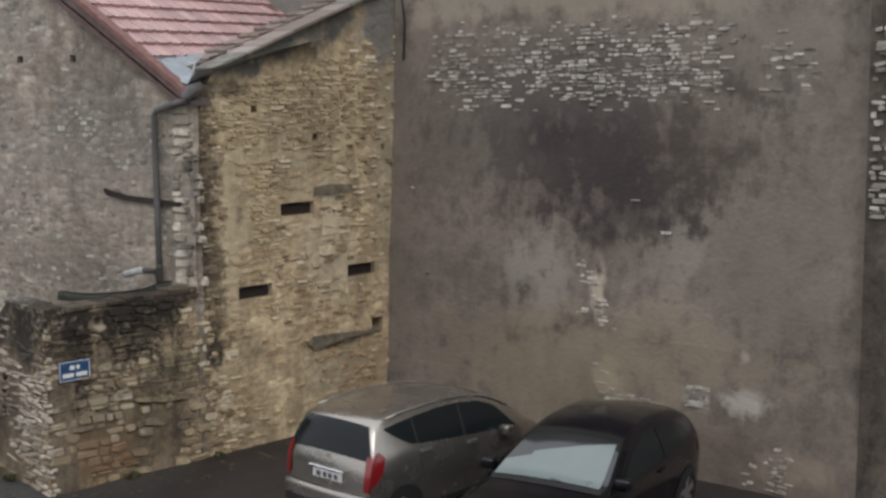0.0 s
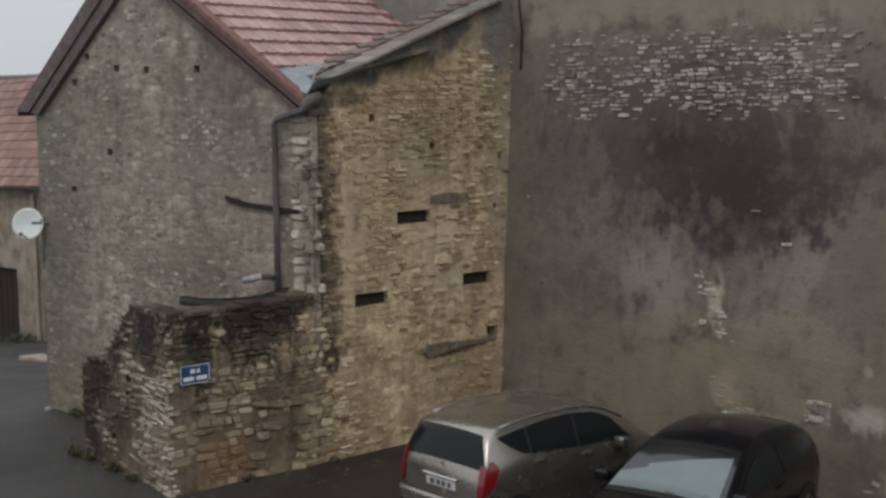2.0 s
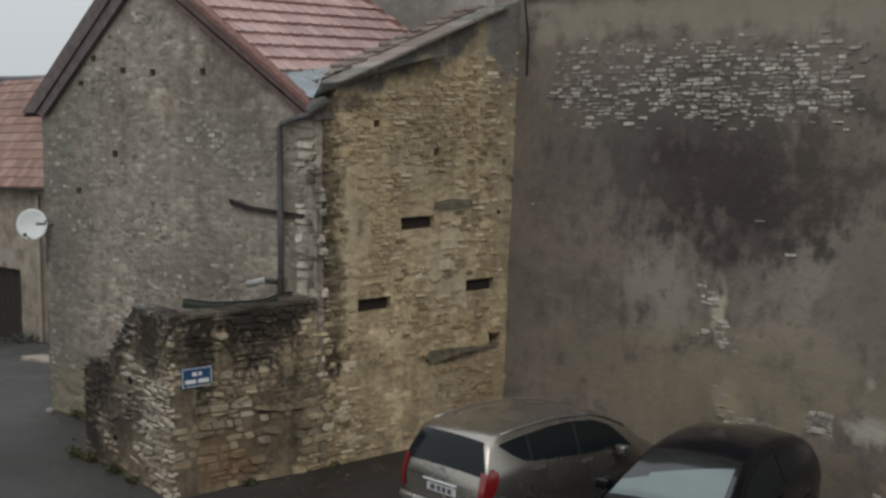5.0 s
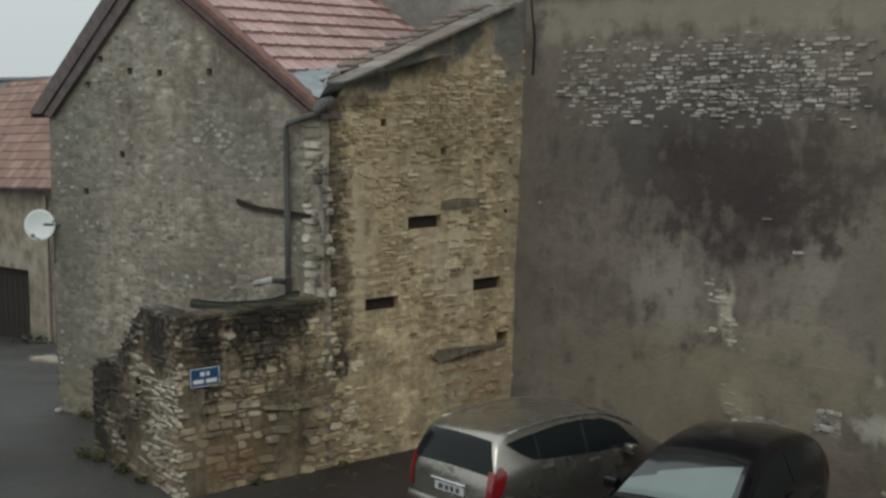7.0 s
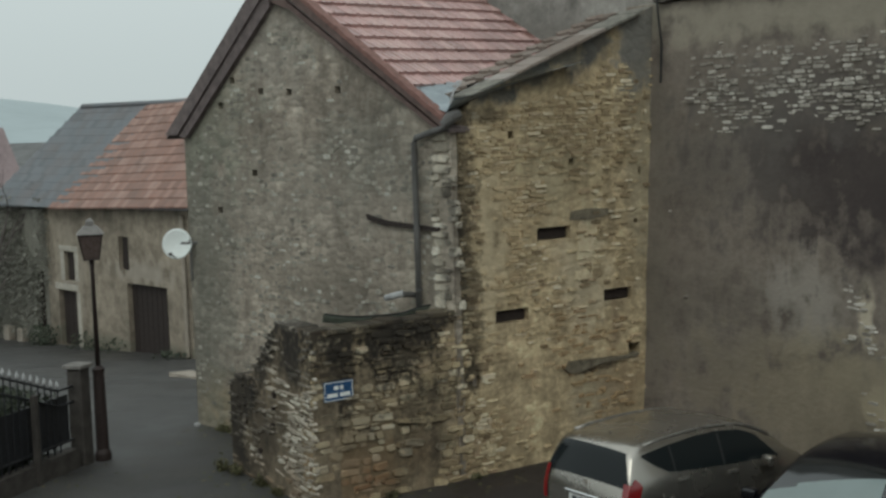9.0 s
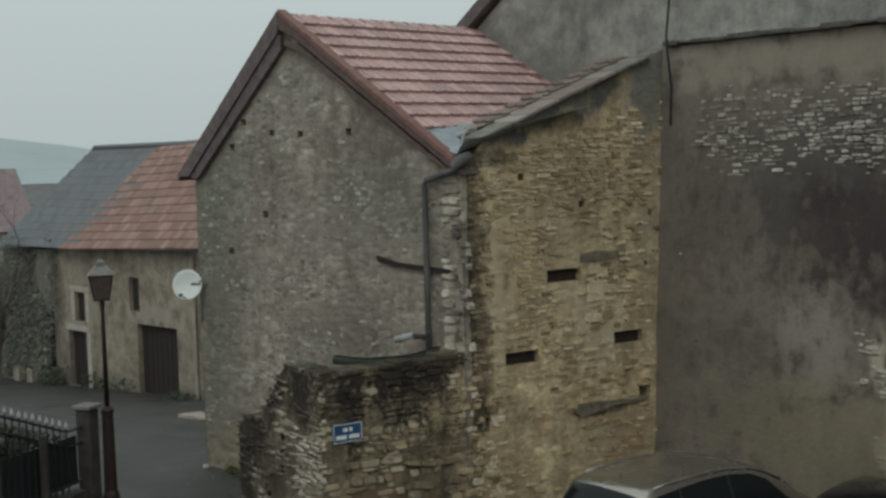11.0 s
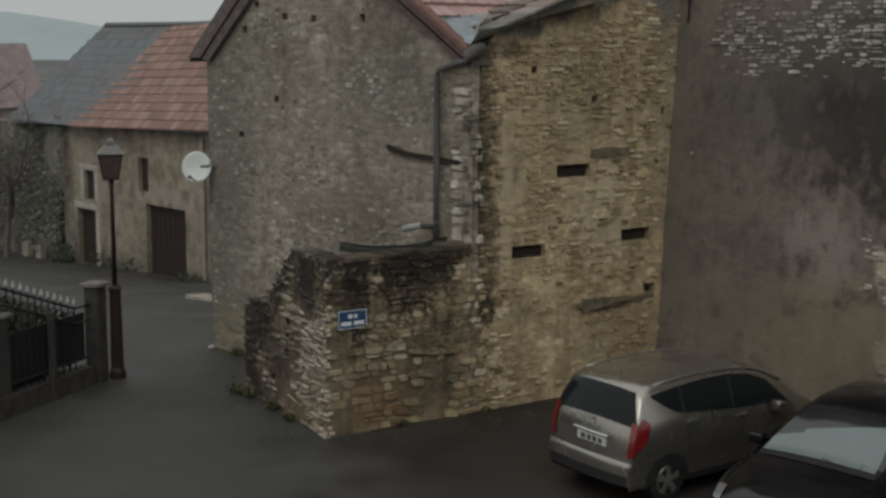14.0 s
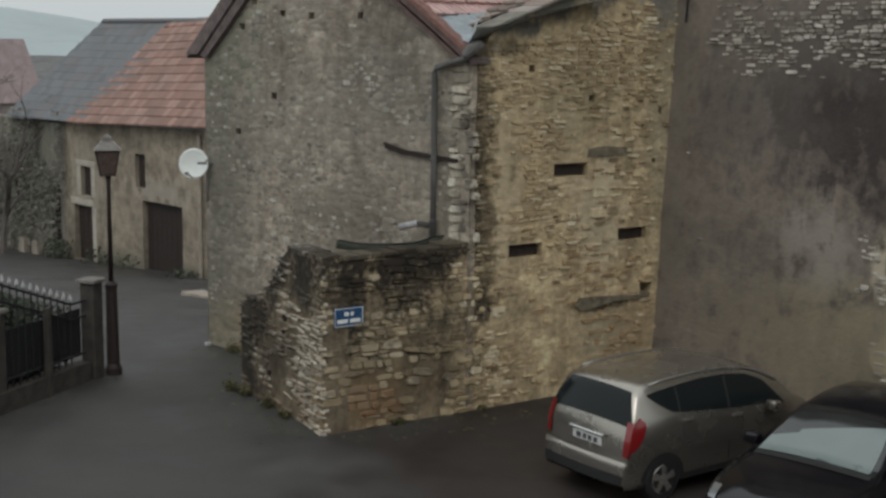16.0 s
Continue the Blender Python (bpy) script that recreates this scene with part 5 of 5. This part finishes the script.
def build_silver():
    out = [(0.0, 0.30), (0.005, 0.55), (0.03, 0.62), (0.05, 0.85), (0.09, 1.02), (0.18, 1.27), (0.28, 1.46), (0.42, 1.54), (0.7, 1.58), (1.1, 1.60), (1.6, 1.605), (2.1, 1.575), (2.5, 1.50), (2.9, 1.31), (3.25, 1.06), (3.52, 0.93), (3.74, 0.76), (3.83, 0.55), (3.86, 0.3)]
    c = Car(3.86, 0.84, out, [(0, 1.1), (1.0, 1.08), (2.7, 0.98), (3.86, 0.8)], (0.07, 0.16), 0.2, taper=0.09)
    m = Matrix.Translation((-1.61, 17.07, 0)) @ Matrix.Rotation(radians(-42.2), 4, 'Z')
    car = thing("parked_hatchback", m, "champagne silver compact hatchback parked along the ochre wall", "car")
    glass = [([(0.42, 1.43), (0.6, 1.30), (0.80, 1.19), (0.93, 1.165)], [(0.42, 1.45), (0.6, 1.475), (0.93, 1.505)], "quarter_window"),
             ([(0.93, 1.165), (1.87, 1.085)], [(0.93, 1.505), (1.4, 1.535), (1.87, 1.53)], "rear_door_window"),
             ([(1.87, 1.085), (2.75, 1.02), (3.0, 1.01)], [(1.87, 1.53), (2.3, 1.48), (2.6, 1.37), (3.0, 1.02)], "front_door_window")]
    car_common(c, car, M_silver, (0.64, 3.2), glass, [(1.05, 1.06), (2.02, 0.98)], M_alloy)
    door_seams(c, car, [[(1.88, 0.36), (1.87, 0.6), (1.88, 1.07)], [(1.02, 0.66), (0.96, 0.9), (0.93, 1.15)], [(2.85, 0.36), (2.9, 0.6), (2.88, 1.0)]])
    for sg in (-1, 1):
        for a, b, z in ((0.915, 0.945, 1.17), (1.85, 1.89, 1.09)):
            solid("door_pillar", c.side_panel(sg, [(a, z), (b, z)], [(a, 1.50), (b, 1.50)], 0.010, 4, 6), M_plast, car, "black pillar between the side windows" if sg < 0 else "")
    solid("rear_window", c.top_panel(0.103, 0.285, -0.99, 0.99, 0.008, trim=0.13), M_dglass, car, smooth=True)
    solid("windscreen", c.top_panel(2.55, 3.2, -0.92, 0.92, 0.008), M_glass, car, smooth=True)
    for a, b in ((-1.0, -0.89), (0.89, 1.0)):
        solid("tail_light", c.top_panel(0.036, 0.125, a, b, 0.014, 8, 4), M_red, car, "red tail light", smooth=True)
        sg = -1 if a < 0 else 1
        solid("tail_light_side", c.side_panel(sg, [(0.036, 0.72), (0.15, 0.79), (0.25, 0.90), (0.31, 1.06)], [(0.036, 0.74), (0.06, 0.90), (0.1, 1.03), (0.16, 1.15), (0.23, 1.19), (0.31, 1.11)], 0.010, 10, 5), M_red, car, smooth=True)
    for sg in (-1, 1):
        ys = [0.036 + 0.0145 * k for k in range(7)]
        solid("tail_light_edge", Geo().tube([(sg * (c.side(y, c.zt(y)) - 0.004), y + 0.004, c.zt(y)) for y in ys], 0.02, 8), M_red, car, smooth=True)
    solid("bumper", c.top_panel(0.001, 0.03, -0.99, 0.99, 0.035, 6, 12), M_silver, car, "silver rear bumper", smooth=True)
    # black panel paints the dark reflection low on the silver bumper
    solid("bumper_reflection", c.top_panel(0.0003, 0.0032, -0.97, 0.97, 0.045, 4, 12), M_plast, car, "lower bumper, blackened for its dark reflection", smooth=True)
    p = solid("number_plate", Geo().soft_box(-0.28, 0.28, -0.075, -0.06, 0.68, 0.79, 0.006), M_plate, car, "white plate with dark bars", m=Matrix.Translation((0.08, 0.03, 0.075)))
    for x0, x1 in ((-0.21, -0.12), (-0.08, -0.01), (0.02, 0.09), (0.13, 0.2)):
        solid("plate_bar", Geo().box(x0, x1, -0.078, -0.074, 0.70, 0.77), M_bar, p)
    solid("chrome_strip", Geo().tube([(-0.26, -0.045, 0.905), (0.07, -0.065, 0.91), (0.4, -0.045, 0.905)], 0.017, 6), M_chrome, car, "chrome strip above the plate")
    solid("wiper", Geo().tube([(0.05, -0.005, 1.04), (0.05, -0.01, 1.07), (-0.2, 0.01, 1.08)], [0.028, 0.02, 0.011], 6), M_alloy, car)
    # bright tubes added along both roof edges to draw the highlight
    for sg in (-1, 1):
        ys = [0.5 + 0.2 * k for k in range(13)]
        solid("roof_edge_highlight", Geo().tube([(sg * (c.side(y, c.zt(y)) + 0.005), y, c.zt(y) + 0.006) for y in ys], 0.014, 6), M_alloy, car, "bright tube along the roof edge, put in for its highlight", smooth=True)
    solid("aerial", Geo().tube([(0, 0.6, 1.57), (0, 0.58, 1.60), (0, 0.52, 1.63)], [0.03, 0.015, 0.006], 6), M_plast, car)


def build_black():
    out = [(0.0, 0.30), (0.005, 0.6), (0.04, 0.8), (0.12, 1.0), (0.28, 1.22), (0.5, 1.36), (0.9, 1.45), (1.35, 1.475), (1.75, 1.43), (2.1, 1.32), (2.5, 1.10), (2.78, 0.95), (3.15, 0.89), (3.5, 0.80), (3.72, 0.68), (3.80, 0.5), (3.82, 0.3)]
    c = Car(3.82, 0.84, out, [(0, 0.92), (1.0, 0.92), (2.6, 0.88), (3.82, 0.7)], (0.10, 0.2), 0.24)
    m = Matrix.Translation((3.0, 18.8, 0)) @ Matrix.Rotation(radians(148), 4, 'Z') @ Matrix.Diagonal((1.05, 1.18, 1.02, 1))
    car = thing("parked_black_car", m, "small black rounded hatchback backed up to the court wall", "car")
    glass = [([(0.55, 1.0), (1.3, 0.96)], [(0.55, 1.2), (0.9, 1.32), (1.3, 1.36)], "rear_side_window"),
             ([(1.36, 0.96), (2.4, 0.95)], [(1.36, 1.36), (1.75, 1.33), (2.1, 1.2), (2.4, 1.0)], "front_side_window")]
    car_common(c, car, M_black, (0.68, 3.1), glass, [(1.45, 0.86)], M_black)
    door_seams(c, car, [[(1.33, 0.36), (1.3, 0.6), (1.33, 0.95)]])
    solid("windscreen", c.top_panel(1.98, 2.78, -0.92, 0.92, 0.006), M_glass, car, smooth=True)
    # two pale panels on the glass paint in the reflected sky
    solid("sky_reflection", c.top_panel(2.29, 2.76, -0.84, 0.52, 0.012, slant=0.21), M_screen, car, "pale grey-green panel put in for sky reflected in the windscreen", smooth=True)
    solid("sky_reflection", c.top_panel(2.35, 2.765, 0.5, 0.9, 0.013, slant=0.21), M_screen, car, smooth=True)
    solid("scuttle", c.top_panel(2.78, 2.86, -0.9, 0.9, 0.008), M_plast, car, "black scuttle below the windscreen", smooth=True)
    solid("rear_window", c.top_panel(0.16, 0.46, -0.85, 0.85, 0.008), M_glass, car, smooth=True)
    for a, b in ((-0.98, -0.78), (0.78, 0.98)):
        solid("headlight", c.top_panel(3.58, 3.74, a * 0.98, b * 0.96, 0.012, 8, 6), M_lens, car, "clear headlight", smooth=True)
        sg = -1 if a < 0 else 1
        solid("tail_light", c.side_panel(sg, [(0.04, 0.7), (0.2, 0.75)], [(0.04, 0.8), (0.2, 0.95)], 0.01, 6, 4), M_red, car, smooth=True)
    solid("wiper", Geo().tube([(-0.1, 2.86, 0.99), (0.45, 2.74, 1.0)], 0.012, 5), M_plast, car)
    solid("wiper", Geo().tube([(-0.6, 2.80, 0.97), (-0.05, 2.78, 1.02)], 0.012, 5), M_plast, car)


build_silver()
build_black()


# ================= the far end of the lane =================
def build_far_house():
    house = thing("far_house", HW, "cream rendered village house with a red tile roof", "house")
    holes = [(0.08, 1.3, -1.42, 0.44), (4.52, 6.8, -1.3, 0.98), (4.14, 4.73, 1.35, 2.41), (0.61, 1.27, 0.78, 1.75)]
    solid("wall", wall_geo(-0.6, 8.1, -2.2, lambda s: 3.28 + 0.03 * max(0, s - 2), holes, 0.5, 0.6, 0.25), M_far, house, "stained cream render")
    names = ("door", "barn_door", "window", "window")
    for (a, b, c, d), nm in zip(holes, names):
        p = solid(nm, Geo().box(a - 0.02, b + 0.02, 0.2, 0.27, c - 0.1, d + 0.02), M_wood if "door" in nm else M_holeshade, house, "dark brown boarded " + nm.replace("_", " "))
        if "door" in nm:
            k = max(2, round((b - a) / 0.3))
            for i in range(k):
                solid("board", Geo().soft_box(a + (b - a) * i / k + 0.01, a + (b - a) * (i + 1) / k - 0.01, 0.17, 0.2, c, d - 0.02, 0.006), M_wood, p)
        else:
            solid("shutter", Geo().soft_box(a + 0.02, b - 0.02, 0.12, 0.16, c + 0.02, d - 0.02, 0.01), M_wood, p, "dark closed shutter")
    solid("door_lintel", Geo().soft_box(-0.1, 1.45, -0.03, 0.1, 0.46, 0.68, 0.02), M_pale_lime, house, "pale stone lintel")
    for x0, z0, z1 in ((1.32, -1.4, 0.44), (1.3, 0.78, 1.75), (0.35, 0.78, 1.75)):
        solid("door_jamb" if z0 < 0 else "window_jamb", Geo().soft_box(x0, x0 + 0.24, -0.02, 0.1, z0, z1, 0.015), M_pale_lime, house)
    solid("window_lintel", Geo().soft_box(0.3, 1.55, -0.02, 0.1, 1.77, 1.95, 0.015), M_pale_lime, house)
    solid("window_sill", Geo().soft_box(0.55, 1.33, -0.05, 0.1, 0.69, 0.76, 0.015), M_kerb, house)
    solid("downpipe", Geo().tube([(7.9, -0.08, 3.2), (7.9, -0.08, -1.3)], 0.06, 8), M_kerb, house, "pale downpipe")
    # roof: tiled part and a slate part with a hipped end
    rnd = random.Random(2)
    n = 13
    y0, z0, y1, z1 = -0.4, 3.2, 2.5, 6.5
    red, sl = Geo(), Geo()
    for i in range(n):
        a, b = i / n, (i + 1.06) / n
        ya, za, yb, zb = y0 + (y1 - y0) * a, z0 + (z1 - z0) * a + 0.07, y0 + (y1 - y0) * b, z0 + (z1 - z0) * b + 0.03
        s = 0.5 + a * 1.9
        while s < 9.5:
            w = 0.27
            d = rnd.uniform(-0.008, 0.008)
            d += 0.034 * (s - 1.5)
            red.add([(s, ya, za + d), (s + w - 0.01, ya, za + d), (s + w - 0.01, yb, zb + d), (s, yb, zb + d), (s, ya, za - 0.05 + d), (s + w - 0.01, ya, za - 0.05 + d)], [(0, 1, 2, 3), (4, 5, 1, 0)])
            s += w
        s = 0.5 + a * 1.9
        left = -3.75 + a * 1.6
        while s > left:
            w = 0.35
            sl.add([(s - w, ya, za - 0.03), (s - 0.002, ya, za - 0.03), (s - 0.002, yb, zb), (s - w, yb, zb), (s - w, ya, za - 0.04), (s - 0.002, ya, za - 0.04)], [(0, 1, 2, 3), (4, 5, 1, 0)])
            s -= w
    roof = solid("roof", Geo().prism([(0, 0), (0.001, 0), (0.001, 0.001)], 0, 0.001).add(
        [(-3.75, y0, z0 - 0.05), (9.5, y0 + 0.05, z0 + 0.2), (9.5, y1, z1 + 0.2), (-2.1, y1, z1 - 0.05), (9.5, 6, 3.0), (-3.2, 6, 3.0)], [(0, 1, 2, 3), (3, 2, 4, 5), (0, 3, 5)]), M_slate, house, "tile and slate roof")
    solid("tiling", red, M_tile_f, roof, "weathered orange-red tiles", kind="stuff")
    solid("slate", sl, M_slate, roof, "blue-grey slates", kind="stuff")
    solid("ridge", Geo().tube([(-2.1, y1, z1 + 0.02), (9.5, y1, z1 + 0.02)], 0.1, 8), M_slate, roof)
    # older wing overgrown with ivy
    old = thing("ivy_house", HW, "old grey stone wing overgrown with winter ivy", "house")
    wh = [(-1.6, -0.9, -1.0, 1.0), (-4.6, -3.7, 0.6, 1.9)]
    solid("wall", wall_geo(-9.0, -0.62, -2.4, lambda s: 3.1, wh, 0.5, 0.8, 0.2), M_farold, old)
    for a, b, c, d in wh:
        solid("window", Geo().box(a, b, 0.15, 0.2, c, d), M_holeshade, old, "dark window")
    for s in (-2.6, -3.6):
        solid("pale_stone", Geo().soft_box(s, s + 0.4, -0.3, -0.05, -1.75, -1.1, 0.03), M_kerb, old, "pale mounting stone")

    def where(r):
        while True:
            s, z = r.uniform(-9.0, -0.3), r.uniform(-1.6, 3.5)
            if cloud(s, z, 0.5, 6) > 0.36:
                return (s, r.uniform(-0.35, 0.0), z)
    solid("ivy", leaf_cloud(6, 11000, where, (0.03, 0.08)), M_ivy, m=HW, label="grey-green winter ivy on the old wing", category="ivy", kind="stuff")

    def low(r):
        s = r.choice((r.uniform(1.5, 4.4), r.uniform(-0.9, 0.1), r.uniform(6.9, 8.0)))
        return (s, r.uniform(-0.7, -0.1), -1.5 + r.random() ** 1.5 * 0.7)
    solid("shrubs", leaf_cloud(8, 1200, low, (0.04, 0.09)), M_leaf, m=HW, label="low dark plants along the house foot", category="plants", kind="stuff")


def bare_tree(x, y, z, h, seed, label):
    rnd = random.Random(seed)
    t = thing("bare_tree", Matrix.Translation((x, y, z)), label, "tree", "bare trees behind the lane")
    g, tw = Geo(), Geo()

    def grow(p, d, length, r, depth):
        n = 4
        pts, rr = [p], [r]
        for i in range(n):
            d = (d + Vector((rnd.gauss(0, 0.12), rnd.gauss(0, 0.12), rnd.gauss(0.03, 0.08)))).normalized()
            p = p + d * length / n
            pts.append(p)
            rr.append(r * (1 - 0.55 * (i + 1) / n))
        (g if depth < 2 else tw).tube(pts, rr, 6 if depth < 2 else 4, cap=False)
        if depth < 4:
            for k in range(3 if depth else 5):
                q = pts[rnd.randint(2, n)]
                e = (d + Vector((rnd.gauss(0, 0.6), rnd.gauss(0, 0.6), rnd.gauss(0.1, 0.35)))).normalized()
                grow(q, e, length * rnd.uniform(0.5, 0.75), r * 0.42, depth + 1)
    grow(Vector((0, 0, -0.2)), Vector((0, 0, 1)), h * 0.42, h * 0.022, 0)
    solid("trunk", g, M_trunk, t)
    solid("crown", tw, M_trunk, t, "fine bare twigs", kind="stuff")


def build_far():
    build_far_house()
    bare_tree(-24.3, 41.2, -1.5, 6.6, 4, "bare dark winter tree beside the ivy wing")
    bare_tree(-25.8, 44, -1.8, 9.0, 5, "bare winter tree behind the roofs")
    bare_tree(-26.2, 42.5, -1.7, 7.5, 12, "small bare tree against the old wing")
    m = Matrix.Translation((-43.3, 68, -2.6)) @ Matrix.Rotation(radians(-25), 4, 'Z')
    h = thing("pink_house", m, "distant house with a pink tile roof, greyed in colour for mist", "house")
    solid("wall", Geo().box(-7, 4.5, 0, 6, -1, 5.0), M_pink, h, "pale wall")
    solid("roof", Geo().prism([(-7.4, 4.9), (4.9, 4.9), (3.0, 8.4), (-7.4, 8.4)], -0.4, 3.2), M_pink, h)
    g = Geo()
    n = 60
    v = []
    for i in range(n + 1):
        a = radians(-75 + 150 * i / n)
        x, y = -math.sin(a) * -700, math.cos(a) * 700
        deg = math.degrees(a)
        z = 8 + 12 * patch(-deg, 24.0, 30) + 1.5 * noise.noise(Vector((deg * 0.15, 0, 0))) + 1.2 * noise.noise(Vector((deg * 1.7, 3, 0)))
        v += [(x * 0.75, y * 0.75, -6), (x, y, z)]
    g.add(v, [(2 * i, 2 * i + 2, 2 * i + 3, 2 * i + 1) for i in range(n)])
    solid("backdrop", g, M_hill, label="wooded hill on the skyline, mist put into its colour", category="hill", kind="structure", smooth=True)


def build_behind():
    g = wall_geo(-9, 9, -0.2, lambda s: 9.5, [(-0.9, 0.9, 4.6, 6.9)], 0.4, 1.0, 0.38)
    solid("wall_behind", g, M_far, m=Matrix.Translation((0, -0.75, 0)) @ Matrix.Rotation(math.pi, 4, 'Z') @ Matrix.Identity(4), kind="structure",
          label="plain rendered house front with the open window", category="wall")


build_far()
build_behind()


# ---- stones, one by one ----
def bare_low(s, z):
    k = max(0.42 + 0.52 * patch(cloud(s, z, 1.3, 1), 0.36, 0.56), 0.95 * patch(s, 2.25, 2.45))
    return 0.25 if 1.6 < s < 2.2 and z < 1.0 else k


rubble(bpy.data.objects["wall_low"], M_low, 0, 2.86, 0.0, 2.70, (0.045, 0.15), (0.10, 0.44), bare_low, (0.012, 0.05), low_top, 77, label="ochre rubble stones", near=lambda s, z: z < 2.6)
rubble(bpy.data.objects["wall_low_end"], M_side, 0, SL, 0.0, 2.75, (0.045, 0.075), (0.14, 0.42), side_rough, (0.015, 0.05), side_top, 5, label="grey rubble stones", near=lambda s, z: s > 1.4)
(yw, ykeep, yholes, ytop), (bw, bkeep, bholes, btop), (cw, ckeep, _h, _t) = STONES
rubble(yw, M_yellow, 2.78, 7.0, 0.0, 7.4, (0.045, 0.09), (0.09, 0.30), ykeep, (0.012, 0.04), lambda s: ytop(s) - 0.22 - 0.16 * patch(s, 3.0, 3.6) - 0.2 * patch(s, 3.6, 4.6) - 0.2 * patch(s, 5.6, 6.4) + 0.35 * (cloud(s, 0.0, 2.6, 3) - 0.5), 11, free=yholes, label="ochre limestone rubble", near=lambda s, z: z > 2.8)
rubble(bw, M_gable, 0.05, 6.5, 0.1, 7.6, (0.06, 0.11), (0.07, 0.20), bkeep, (0.003, 0.012), lambda s: btop(s) - 0.5, 21, free=bholes, label="grey stones showing through the render", near=lambda s, z: s > 3.2)
rubble(cw, M_pale, 0.5, 8.7, 0.05, 7.2, (0.034, 0.075), (0.07, 0.24), ckeep, (0.008, 0.026), None, 31, lean=0.05, label="pale stones bared where render has fallen", near=lambda s, z: s > 3.0 and (z > 5.9 or z < 4))
